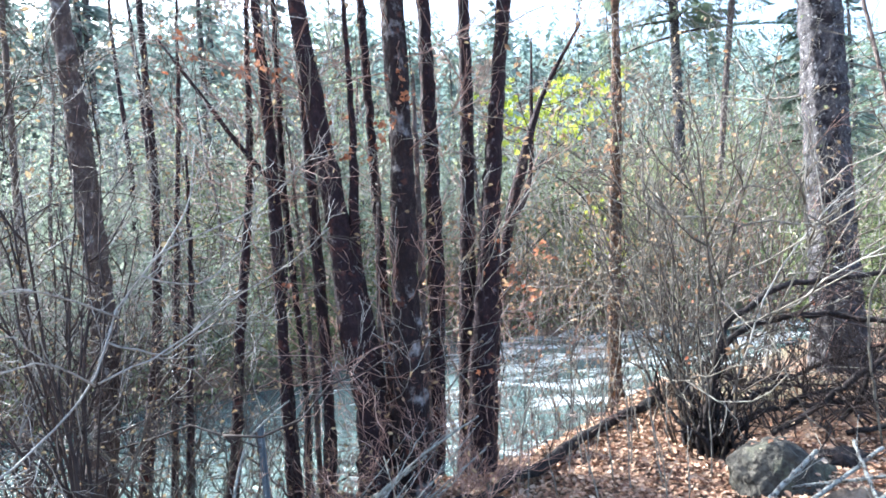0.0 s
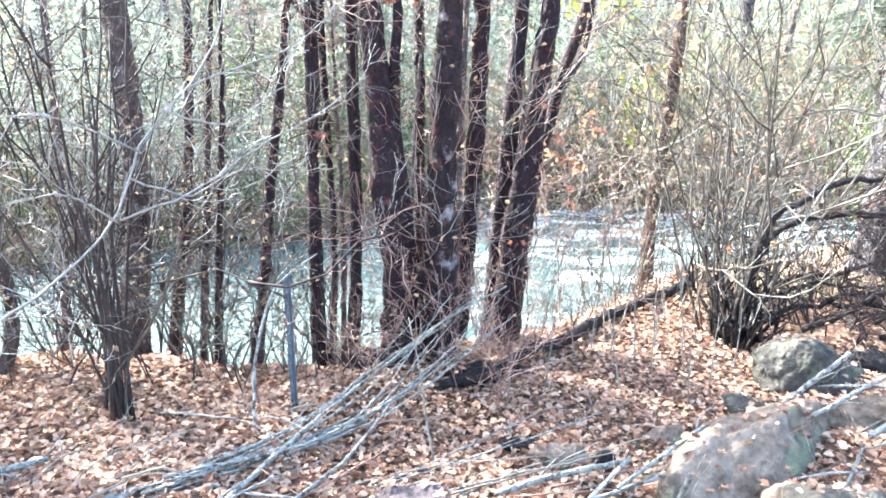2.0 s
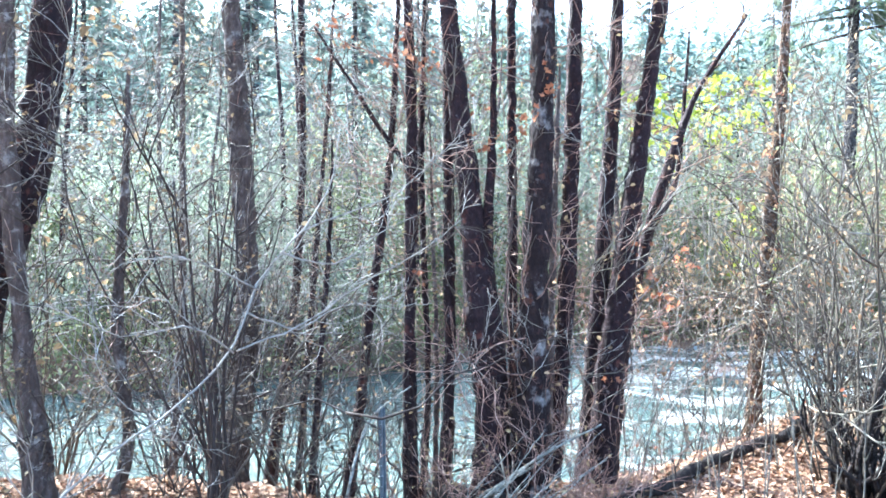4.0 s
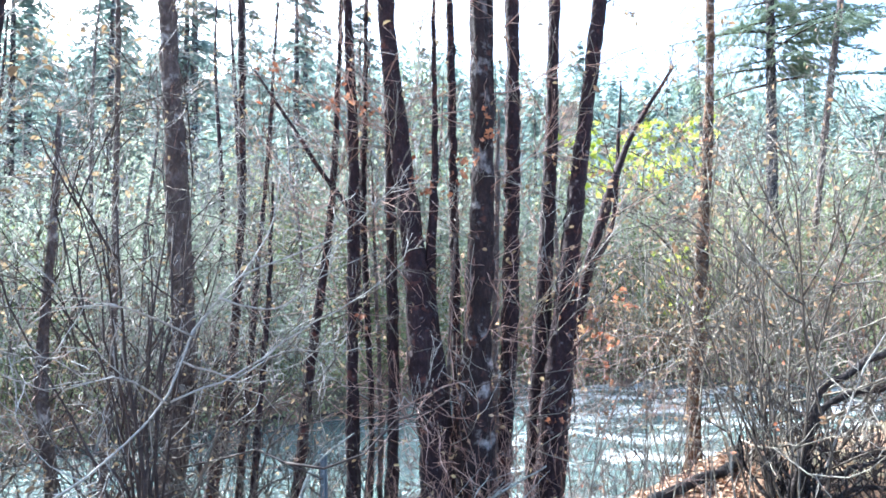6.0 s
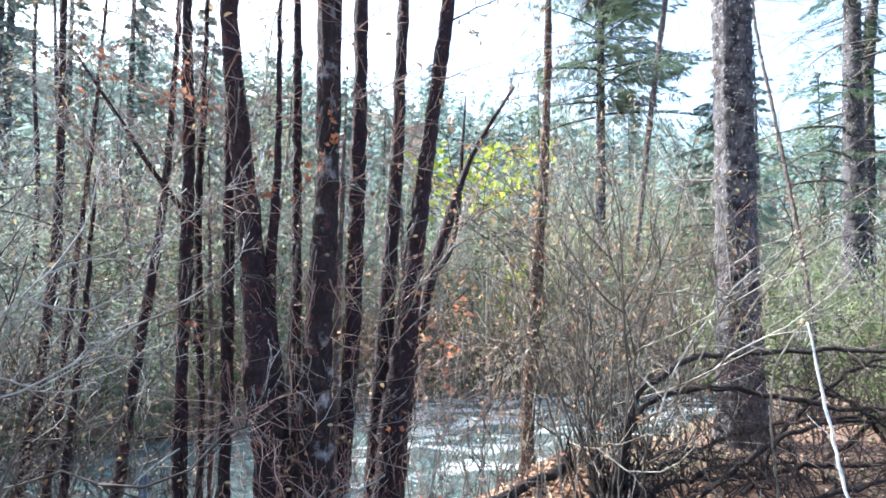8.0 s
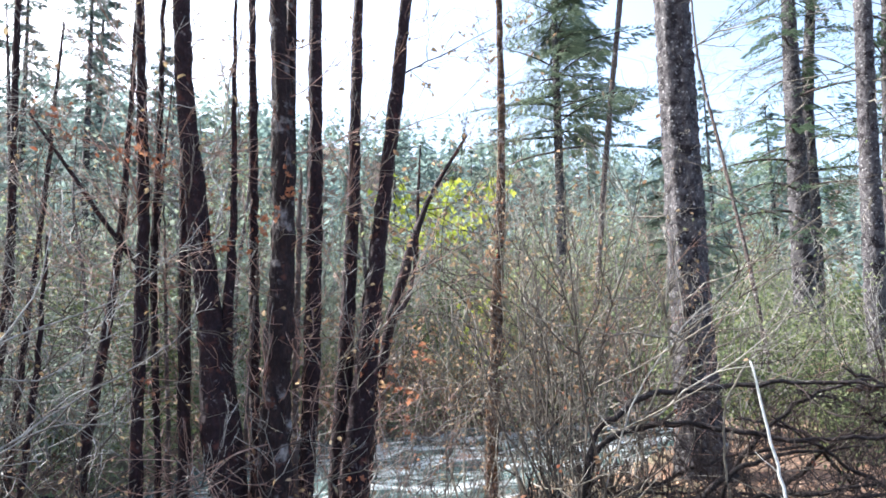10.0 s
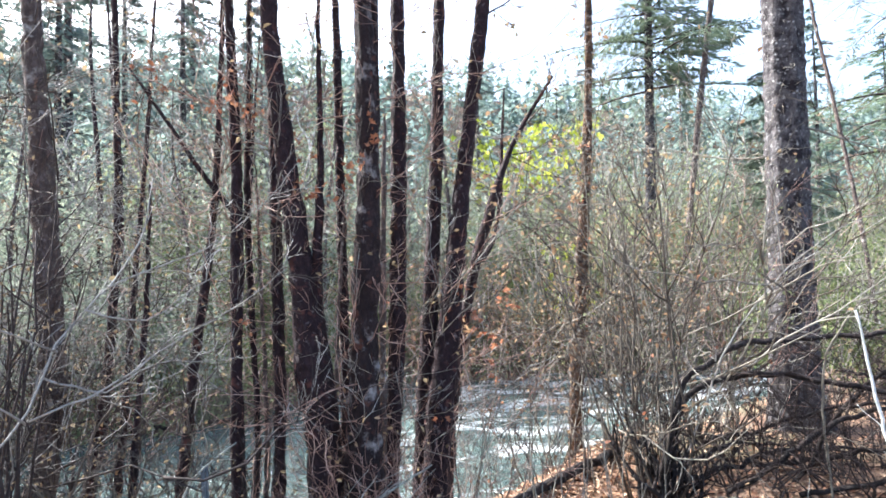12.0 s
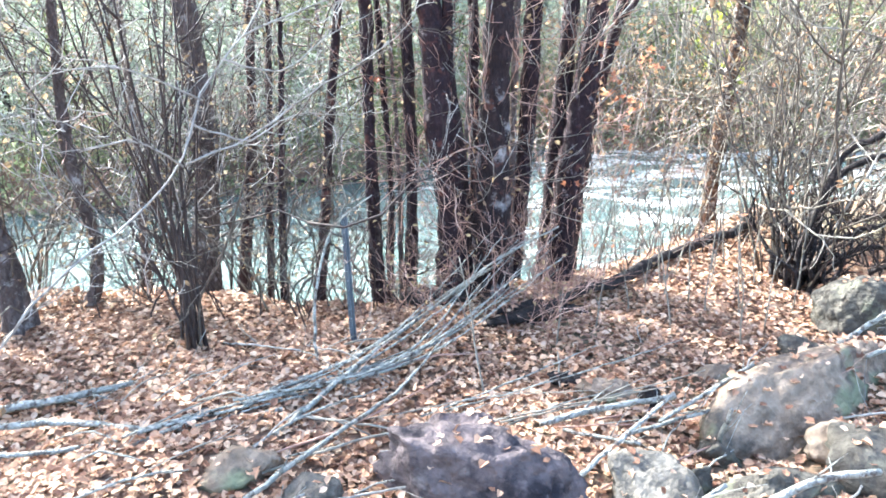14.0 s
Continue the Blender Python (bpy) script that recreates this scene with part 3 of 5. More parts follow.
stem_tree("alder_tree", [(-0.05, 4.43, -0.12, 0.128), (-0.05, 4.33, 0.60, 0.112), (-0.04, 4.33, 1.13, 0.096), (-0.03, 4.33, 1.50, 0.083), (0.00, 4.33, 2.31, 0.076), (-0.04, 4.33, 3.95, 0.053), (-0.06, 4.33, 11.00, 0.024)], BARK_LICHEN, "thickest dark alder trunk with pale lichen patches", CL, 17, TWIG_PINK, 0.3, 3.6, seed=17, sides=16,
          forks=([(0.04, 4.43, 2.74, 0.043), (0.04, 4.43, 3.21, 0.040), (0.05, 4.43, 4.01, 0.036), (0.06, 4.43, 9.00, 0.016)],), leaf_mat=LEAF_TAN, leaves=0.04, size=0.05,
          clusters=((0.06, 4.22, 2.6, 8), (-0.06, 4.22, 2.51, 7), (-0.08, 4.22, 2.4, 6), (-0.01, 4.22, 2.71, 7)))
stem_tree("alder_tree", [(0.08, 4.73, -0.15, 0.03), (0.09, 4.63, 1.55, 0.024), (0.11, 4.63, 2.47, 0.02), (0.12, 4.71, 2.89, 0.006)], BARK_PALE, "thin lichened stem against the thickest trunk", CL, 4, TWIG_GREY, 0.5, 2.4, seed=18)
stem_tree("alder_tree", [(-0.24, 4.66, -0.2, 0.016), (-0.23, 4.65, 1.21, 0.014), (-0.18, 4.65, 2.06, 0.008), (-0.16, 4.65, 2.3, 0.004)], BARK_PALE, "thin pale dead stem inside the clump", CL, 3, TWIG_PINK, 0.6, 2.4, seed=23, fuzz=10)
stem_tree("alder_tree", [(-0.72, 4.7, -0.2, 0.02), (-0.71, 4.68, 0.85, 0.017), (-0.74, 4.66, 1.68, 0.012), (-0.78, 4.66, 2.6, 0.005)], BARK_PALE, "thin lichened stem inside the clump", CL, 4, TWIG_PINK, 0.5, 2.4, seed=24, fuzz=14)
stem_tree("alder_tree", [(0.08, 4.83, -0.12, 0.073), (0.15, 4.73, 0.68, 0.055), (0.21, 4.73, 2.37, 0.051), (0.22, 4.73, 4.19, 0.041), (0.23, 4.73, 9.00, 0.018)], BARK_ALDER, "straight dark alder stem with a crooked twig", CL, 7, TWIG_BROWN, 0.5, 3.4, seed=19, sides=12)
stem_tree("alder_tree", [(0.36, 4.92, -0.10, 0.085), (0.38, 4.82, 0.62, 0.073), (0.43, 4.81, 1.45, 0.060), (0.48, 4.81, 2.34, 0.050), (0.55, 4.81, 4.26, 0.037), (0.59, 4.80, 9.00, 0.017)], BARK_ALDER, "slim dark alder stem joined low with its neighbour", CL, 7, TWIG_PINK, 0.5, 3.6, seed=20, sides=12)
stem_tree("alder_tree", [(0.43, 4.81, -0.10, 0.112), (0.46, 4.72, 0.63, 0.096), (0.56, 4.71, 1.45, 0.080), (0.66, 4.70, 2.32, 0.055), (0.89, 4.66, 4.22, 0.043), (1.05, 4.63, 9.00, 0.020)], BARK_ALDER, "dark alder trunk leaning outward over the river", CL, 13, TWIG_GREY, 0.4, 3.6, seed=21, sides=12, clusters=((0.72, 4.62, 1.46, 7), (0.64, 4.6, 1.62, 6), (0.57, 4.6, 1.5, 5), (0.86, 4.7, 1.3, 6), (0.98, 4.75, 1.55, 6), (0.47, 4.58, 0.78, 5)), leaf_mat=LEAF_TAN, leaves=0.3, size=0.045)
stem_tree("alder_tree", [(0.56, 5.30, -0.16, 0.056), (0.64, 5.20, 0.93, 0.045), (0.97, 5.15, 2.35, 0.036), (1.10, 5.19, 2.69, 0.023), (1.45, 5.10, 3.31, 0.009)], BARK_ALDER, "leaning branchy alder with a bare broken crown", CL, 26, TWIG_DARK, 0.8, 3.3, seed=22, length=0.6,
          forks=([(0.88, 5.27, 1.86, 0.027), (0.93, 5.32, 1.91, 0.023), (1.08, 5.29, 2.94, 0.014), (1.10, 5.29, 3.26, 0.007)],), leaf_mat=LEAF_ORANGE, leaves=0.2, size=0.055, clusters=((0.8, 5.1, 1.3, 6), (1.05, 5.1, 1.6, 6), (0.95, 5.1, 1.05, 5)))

# ---------------------------------------------------------------- trees upstream on the bank
UP = "bank trees upstream"
stem_tree("alder_tree", [(-2.34, 5.76, -0.33, 0.066), (-2.19, 5.82, 0.84, 0.052), (-2.15, 5.83, 1.41, 0.042), (-2.12, 5.85, 2.54, 0.034), (-2.15, 5.84, 4.03, 0.028), (-2.17, 5.83, 9.00, 0.013)], BARK_ALDER, "slim alder stem at the water's edge", UP, 44, TWIG_GREY, 0.4, 7, seed=31, leaf_mat=LEAF_TAN, leaves=0.12, size=0.032)
stem_tree("alder_tree", [(-1.38, 4.83, -0.18, 0.045), (-1.33, 4.84, 0.19, 0.039), (-1.23, 4.86, 1.18, 0.032), (-1.13, 4.89, 1.99, 0.025), (-1.05, 4.90, 3.66, 0.016), (-1.00, 4.92, 7.00, 0.007)], BARK_ALDER, "leaning thin dark alder stem over the water", UP, 24, TWIG_GREY, 0.4, 4, seed=32, leaf_mat=LEAF_TAN, leaves=0.12, size=0.032)
stem_tree("alder_tree", [(-2.36, 4.99, 0.08, 0.110), (-2.31, 5.02, 0.41, 0.085), (-2.33, 5.01, 2.40, 0.077), (-2.41, 4.97, 3.66, 0.059), (-2.47, 4.94, 9.00, 0.027)], BARK_PALE, "greyish thick alder trunk standing at the water", UP, 60, TWIG_GREY, 0.5, 8, seed=33, sides=14, leaf_mat=LEAF_TAN, leaves=0.12, size=0.032)
stem_tree("dead_tree", [(-2.81, 4.15, -0.06, 0.045), (-2.77, 4.18, 0.06, 0.041), (-2.80, 4.17, 1.08, 0.035), (-2.76, 4.19, 2.03, 0.024), (-2.75, 4.20, 2.79, 0.013)], BARK_PALE, "thin broken-topped dead stem", UP, 26, TWIG_GREY, 0.4, 2.7, seed=34, leaf_mat=LEAF_TAN, leaves=0.12, size=0.03)
# leafy crown above 4.3 m is an unseen addition that shades the near litter
stem_tree("leaning_tree", [(-3.46, 3.64, 0.78, 0.132), (-3.34, 3.75, 1.46, 0.118), (-3.19, 3.88, 2.18, 0.114), (-3.12, 3.93, 2.99, 0.109), (-3.10, 3.95, 3.29, 0.106), (-3.09, 3.96, 9.00, 0.048)], BARK_ALDER, "stout dark trunk leaning steeply", UP, 60, TWIG_BROWN, 4.3, 9, seed=35, sides=16, leaf_mat=LEAF_TAN, leaves=0.55, size=0.1, length=1.2)
stem_tree("alder_tree", [(-3.03, 3.75, 0.20, 0.095), (-3.08, 3.71, 0.79, 0.055), (-3.11, 3.68, 1.27, 0.050), (-3.16, 3.64, 2.15, 0.051), (-3.18, 3.63, 3.17, 0.051), (-3.18, 3.62, 9.00, 0.023)], BARK_PALE, "upright lichened stem beside a leaning trunk", UP, 44, TWIG_GREY, 0.8, 8, seed=36, sides=12, leaf_mat=LEAF_TAN, leaves=0.2, size=0.035)

stem_tree("alder_tree", [(-1.98, 5.4, -0.4, 0.03), (-1.9, 5.45, 0.9, 0.024), (-1.84, 5.5, 2.0, 0.02), (-1.78, 5.5, 2.77, 0.016), (-1.7, 5.5, 4.2, 0.008)], BARK_ALDER, "thin dark leaning stem by the water", UP, 16, TWIG_GREY, 0.5, 4, seed=37, leaf_mat=LEAF_TAN, leaves=0.15, size=0.035)
stem_tree("alder_tree", [(-1.62, 4.7, -0.3, 0.03), (-1.58, 4.7, 0.6, 0.024), (-1.52, 4.72, 1.5, 0.018), (-1.5, 4.74, 2.4, 0.008)], BARK_ALDER, "short thin dark stem by the water", UP, 10, TWIG_DARK, 0.4, 2.3, seed=38, leaf_mat=LEAF_TAN, leaves=0.15, size=0.035)
stem_tree("alder_tree", [(-3.1, 5.4, -0.4, 0.04), (-3.05, 5.45, 1.0, 0.03), (-3.08, 5.5, 2.4, 0.026), (-3.12, 5.5, 5.5, 0.012)], BARK_PALE, "thin lichened stem upstream at the water", UP, 18, TWIG_GREY, 0.6, 5, seed=39, leaf_mat=LEAF_TAN, leaves=0.2, size=0.035)

# ---------------------------------------------------------------- slim trees across the river
for n_, (bx, by, bh, br) in enumerate(((-8.7, 14.6, 9.0, 0.07), (-10.4, 13.6, 8.0, 0.07), (-7.2, 14.3, 7.0, 0.055), (-5.5, 15.2, 9.0, 0.08), (-4.3, 15.8, 6.5, 0.05), (-3.1, 17.6, 8.5, 0.07), (-1.4, 19.6, 8.0, 0.07), (0.9, 21.4, 7.0, 0.07), (2.6, 22.2, 8.0, 0.08), (-6.4, 16.4, 10.0, 0.08))):
    stem_tree("bank_alder", [(bx, by, height(bx, by), br), (bx + 0.08 * math.sin(n_ * 2.1), by, bh * 0.4, br * 0.8), (bx + 0.3 * math.sin(n_ * 1.3), by, bh * 0.75, br * 0.5), (bx + 0.4 * math.sin(n_ * 1.3 + 0.4), by, bh, br * 0.15)],
              [BARK_PALE, BARK_ALDER][n_ % 2], ["slim grey bare alder on the far bank", "slim dark bare alder on the far bank"][n_ % 2], "bare alders on the far bank", 12, TWIG_GREY, 1.0, bh - 0.5, seed=600 + n_, sides=7, length=1.8, fuzz=0, leaf_mat=LEAF_TAN, leaves=0.2, size=0.09)

# ---------------------------------------------------------------- downstream
stem_tree("mossy_tree", [(2.16, 7.11, -0.18, 0.1), (2.14, 7.03, 0.06, 0.074), (2.25, 7.00, 1.90, 0.064), (2.35, 6.96, 3.54, 0.046), (2.39, 6.95, 5.55, 0.034), (2.41, 6.94, 8.00, 0.017)], BARK_MOSS, "slender trunk with orange-brown moss at the water", "", 22, TWIG_BROWN, 1.8, 5.5, seed=41, sides=12,
          leaf_mat=LEAF_ORANGE, leaves=0.15, size=0.055, length=0.9, fuzz=200, clusters=((2.27, 6.9, 3.1, 8), (2.2, 6.9, 2.5, 6), (2.3, 6.9, 2.1, 7), (2.22, 6.9, 2.75, 6), (2.3, 6.9, 1.6, 5)))


def fir(name, knots, label, group="", low=4.0, reach=2.5, boughs=60, spray=0.15, seed=0, mat=None, dead=0, rough=0.06, sprays=190, sides=16, single=True, stubs=0, slim=0.055, droop=0.34):
    """A conifer: furrowed trunk, drooping boughs, each with flat sprays of needles, and bare dead snags lower down."""
    rng = np.random.default_rng(seed)
    k = [list(q) for q in knots]
    gz = height(k[0][0], k[0][1])
    k[0][2] = min(k[0][2], gz)
    k.insert(0, [k[0][0], k[0][1], k[0][2] - 0.25, k[0][3] * 1.2])
    tree = thing(name, (k[1][0], k[1][1], gz), label, "tree", group)
    s = spline(k, 0.05 if stubs else 0.1)
    g = Geo()
    g.tube(s[:, :3], s[:, 3] * (1 + rng.normal(0, rough * 0.35, len(s))), sides, rough, rng)
    part("trunk", g, BARK_FIR, tree)
    if stubs:
        g = Geo()
        lower = s[(s[:, 2] > gz + 0.2) & (s[:, 2] < 8)]
        for _ in range(stubs):
            q = lower[rng.integers(len(lower))]
            a = rng.uniform(0, 2 * math.pi)
            o = np.array((math.cos(a), math.sin(a), 0))
            twig(g, q[:3] + o * q[3] * 0.9, (o[0], o[1], rng.uniform(-0.9, 0.3)), rng.uniform(0.05, 0.3), 0.004, 1 if rng.random() < 0.3 else 0, rng, lift=-0.3, wander=0.5, kids=2, segs=3)
        tagged(part("bark_growth", g, TWIG_BROWN, tree, "short dead twigs on the bark"), kind="stuff")
    topz = s[-1, 2]
    if boughs:
        wood, need = Geo(), Geo()
        for i in range(boughs):
            if single:
                wood, need = Geo(), Geo()
            f = (i + rng.random()) / boughs
            z = low + (topz - low) * f
            q = s[np.argmin(abs(s[:, 2] - z))]
            a = rng.uniform(0, 2 * math.pi)
            ln = reach * (1 - 0.82 * f) * rng.uniform(0.45, 1.15)
            n = 7
            t = np.linspace(0, 1, n)
            out = np.array((math.cos(a), math.sin(a), 0))
            pts = q[:3] + out * (t * ln)[:, None] + np.array((0, 0, 1)) * (ln * (0.12 * t - droop * t * t + rng.normal(0, 0.05)))[:, None] * np.ones((1, 3))
            wood.tube(pts, np.linspace(0.012 + ln * 0.008, 0.004, n), 4)
            side = np.array((-math.sin(a), math.cos(a), 0))
            u = 0.15 + 0.85 * (np.arange(sprays) + rng.random(sprays)) / sprays
            e = u * (n - 1)
            m = np.minimum(e.astype(int), n - 2)
            p = pts[m] + (pts[m + 1] - pts[m]) * (e - m)[:, None]
            sg = np.where(np.arange(sprays) % 2, 1.0, -1.0)
            off = rng.random(sprays) ** 0.8 * 0.42 * ln * (1.05 - 0.85 * u)
            p = p + side * (sg * off)[:, None] + np.array((0, 0, 1)) * (-0.28 * off + rng.normal(0, 0.03, sprays))[:, None]
            for b in range(3):
                d = side * (sg * rng.uniform(0.4, 1, sprays))[:, None] + out * rng.uniform(0.2, 0.9, sprays)[:, None] + np.array((0, 0, 1)) * rng.uniform(-0.55, 0.1, sprays)[:, None]
                d /= np.linalg.norm(d, axis=1)[:, None]
                w = np.cross(d, (0, 0, 1)) * spray * slim
                L = (spray * rng.uniform(0.6, 1.3, sprays) * (1.1 - 0.4 * u) * (0.6 + 0.4 * min(ln, 2.5) / 2))[:, None]
                h = np.array((0, 0, 0.02))
                need.bulk(np.stack([p - w, p + w + h, p + d * L], 1), [(0, 1, 2)])
            if single:
                part("needles", need, mat or NEEDLE, part("bough", wood, TWIG_DARK, tree), smooth=False)
        if not single:
            tagged(part("bough_wood", wood, TWIG_DARK, tree), kind="stuff")
            tagged(part("needles", need, mat or NEEDLE, tree, smooth=False), kind="stuff")
    if dead:
        for _ in range(dead):
            g = Geo()
            q = s[rng.integers(int(len(s) * 0.12), int(len(s) * 0.8))]
            a = rng.uniform(0, 2 * math.pi)
            twig(g, q[:3], (math.cos(a), math.sin(a), rng.uniform(-0.35, 0.25)), rng.uniform(0.5, 1.4) * min(1.6, reach), 0.014, 2, rng, lift=-0.1, kids=3, spread=0.7)
            part("snag", g, TWIG_BROWN, tree, "dead bare branch stub")
    return tree


fir("douglas_fir", [(4.85, 7.31, -0.14, 0.363), (4.83, 7.31, 0.40, 0.269), (4.83, 7.32, 1.60, 0.231), (4.84, 7.31, 3.72, 0.215), (4.85, 7.30, 5.98, 0.206), (4.86, 7.30, 14.00, 0.092)], "big grey furrowed fir trunk on the leafy bank", low=7.5, reach=2.2, boughs=24, dead=10, seed=51, rough=0.05, sides=40, stubs=240)
fir("douglas_fir", [(10.53, 12.01, 0.11, 0.249), (10.58, 11.97, 3.88, 0.226), (10.63, 11.93, 6.36, 0.185), (10.70, 11.87, 8.93, 0.143), (10.75, 11.83, 14.00, 0.064)], "tall fir with thin drooping boughs", "firs downstream", low=3.6, reach=3.4, boughs=34, dead=30, seed=52, sprays=150, stubs=60)
fir("douglas_fir", [(11.26, 12.70, 0.26, 0.215), (11.43, 12.56, 3.99, 0.173), (11.51, 12.48, 6.59, 0.119), (11.71, 12.30, 9.25, 0.094), (11.82, 12.19, 12.00, 0.042)], "slim fir close beside a taller one", "firs downstream", low=4.5, reach=2.4, boughs=18, dead=14, seed=53, sprays=120)
fir("douglas_fir", [(9.99, 9.78, 0.53, 0.195), (10.08, 9.69, 3.49, 0.179), (10.15, 9.62, 5.55, 0.158), (10.23, 9.54, 7.68, 0.152), (10.27, 9.49, 16.00, 0.068)], "straight stout fir trunk among the trees", "firs downstream", low=6.5, reach=3.0, boughs=22, dead=24, seed=54, sprays=130, stubs=60)
fir("young_fir", [(10.81, 10.38, 0.45, 0.101), (11.03, 10.14, 4.66, 0.090), (11.21, 9.95, 7.99, 0.082), (11.31, 9.83, 10.00, 0.037)], "thin leaning young fir", "firs downstream", low=5.0, reach=1.4, boughs=20, dead=6, seed=55, sprays=100)
stem_tree("bank_tree", [(x, y, z, r * 0.6) for x, y, z, r in [(9.63, 21.94, -2.46, 0.184), (10.35, 21.61, 2.30, 0.161), (10.92, 21.33, 7.47, 0.166), (11.69, 20.92, 13.71, 0.158)]], BARK_PALE, "slim pale bare trunk across the river", "", 24, TWIG_BROWN, 3.0, 12, seed=56)
fir("river_fir", [(9.73, 22.94, -0.6, 0.2), (9.83, 22.94, 6.0, 0.16), (10.13, 22.94, 23.0, 0.03)], "fir with loose layered olive boughs across the river", low=8.6, reach=4.6, boughs=135, dead=4, seed=61, spray=0.3, sprays=190, mat=NEEDLE_OLIVE, slim=0.075, droop=0.2)
fir("river_fir", [(13.6, 21.6, -0.5, 0.16), (13.65, 21.6, 4.0, 0.12), (13.7, 21.6, 9.0, 0.02)], "low bushy fir across the river", low=2.5, reach=3.4, boughs=50, dead=0, seed=62, spray=0.3, sprays=120, mat=NEEDLE_OLIVE, slim=0.08)
stem_tree("bare_sapling", [(7.15, 8.97, 1.22, 0.04), (7.10, 9.01, 1.91, 0.036), (6.84, 9.21, 4.27, 0.03), (6.61, 9.37, 6.23, 0.025), (6.59, 9.39, 7.23, 0.02)], BARK_PALE, "thin leaning bare sapling", "", 14, TWIG_BROWN, 1.5, 6, seed=57)


# ---------------------------------------------------------------- shrubs
def shrub(name, x, y, label, stems, tall, spread, mat, seed, thick=0.012, leaf_mat=None, leaves=0.15, size=0.05, kids=4, depth=2, group="shrubs on the bank", lean=(0, 0), ring=0.16, wander=0.3, drop=0.42):
    """Many stems from one stool, each an own part's worth of crooked growth; leaves scattered on the twig ends."""
    rng = np.random.default_rng(seed)
    z = height(x, y)
    t = thing(name, (x, y, z), label, "shrub", group)
    lf = Geo()

    def leafer(p, r):
        if leaf_mat and r.random() < leaves:
            lf.leaf(p, size * r.uniform(0.6, 1.3), r, lobes=size > 0.09)
    for _ in range(stems):
        g = Geo()
        a = rng.uniform(0, 2 * math.pi)
        o = rng.uniform(0.1, 1) * ring
        d = np.array((math.cos(a) * spread * rng.uniform(0.2, 1) + lean[0], math.sin(a) * spread * rng.uniform(0.2, 1) + lean[1], 1.0))
        px, py = x + math.cos(a) * o, y + math.sin(a) * o
        twig(g, (px, py, height(px, py) - 0.04), d, tall * rng.uniform(0.55, 1.1), thick * rng.uniform(0.6, 1.3), depth, rng, lift=0.2, wander=wander, kids=kids, spread=0.85, leafer=leafer, segs=8, drop=drop)
        part("stem", g, mat, t)
    if lf.n:
        part("leaves", lf, leaf_mat, t, smooth=False)
    return t


shrub("hazel_shrub", 2.15, 4.98, "many-stemmed bare hazel shrub on the bank", 14, 2.9, 0.22, TWIG_UMBER, 61, 0.0105, LEAF_TAN, 0.15, 0.04, kids=3, wander=0.22, drop=0.28, ring=0.24)
shrub("hazel_shrub", 3.0, 6.4, "tall grey-brown brush behind the hazel with dry leaves", 13, 3.5, 0.45, TWIG_BROWN, 62, 0.0125, LEAF_OLIVE, 0.35, 0.045, wander=0.48)
shrub("hazel_shrub", 1.7, 6.2, "sparse brown brush with rust leaves", 10, 3.0, 0.4, TWIG_BROWN, 63, 0.008, LEAF_ORANGE, 0.45, 0.05, wander=0.45)
shrub("hazel_shrub", 4.0, 7.4, "tall bare brush beside the fir", 9, 3.8, 0.5, TWIG_BROWN, 64, 0.013, LEAF_TAN, 0.2, 0.05, wander=0.4)
shrub("hazel_shrub", 2.55, 5.75, "brown brush between hazel and river", 6, 3.0, 0.4, TWIG_HAZEL, 67, 0.0105, LEAF_ORANGE, 0.35, 0.045, kids=4, wander=0.45)
shrub("hazel_shrub", 3.35, 6.9, "dense brown brush near the fir with rust leaves", 13, 3.7, 0.45, TWIG_UMBER, 68, 0.0125, LEAF_OLIVE, 0.35, 0.045, kids=5, wander=0.48)
shrub("hazel_shrub", 3.7, 6.2, "thin reddish brush in front of the fir", 7, 3.0, 0.5, TWIG_PINK, 69, 0.007, LEAF_TAN, 0.1, 0.04, kids=6, wander=0.4)
shrub("hazel_shrub", 2.35, 6.35, "curving brown brush beside the mossy trunk", 11, 3.3, 0.45, TWIG_BROWN, 125, 0.011, LEAF_ORANGE, 0.3, 0.045, kids=5, wander=0.55)
shrub("hazel_shrub", 2.95, 5.85, "curving brown brush behind the hazel", 7, 2.8, 0.5, TWIG_BROWN, 126, 0.0105, LEAF_RED, 0.12, 0.05, kids=5, wander=0.55)
shrub("hazel_shrub", 1.35, 6.6, "rust-leaved brush leaning over the rapids", 7, 2.4, 0.6, TWIG_BROWN, 88, 0.006, LEAF_RED, 0.2, 0.055, kids=4, wander=0.42)
shrub("hazel_shrub", 6.2, 8.6, "grey brush under the firs", 18, 3.2, 0.55, TWIG_GREY, 65, 0.010, LEAF_OLIVE, 0.4, 0.06)
shrub("hazel_shrub", 8.6, 8.4, "leafy brush under the firs", 18, 3.0, 0.6, TWIG_GREY, 66, 0.010, LEAF_OLIVE, 0.55, 0.07)
shrub("willow_shrub", -1.71, 3.40, "bare brown willow shrub in the leaf litter", 13, 2.3, 0.08, TWIG_DARK, 71, 0.011, LEAF_TAN, 0.2, 0.026, kids=3, ring=0.12, wander=0.2, drop=0.24)
shrub("willow_shrub", -2.5, 4.3, "tangled grey brush at the bank edge with small tan leaves", 9, 2.9, 0.4, TWIG_GREY, 72, 0.006, LEAF_TAN, 0.28, 0.03, kids=6, wander=0.58)
shrub("willow_shrub", -1.6, 4.4, "tall wiry brown brush by the water", 8, 2.4, 0.35, TWIG_UMBER, 73, 0.006, LEAF_TAN, 0.28, 0.03, kids=6, wander=0.58)
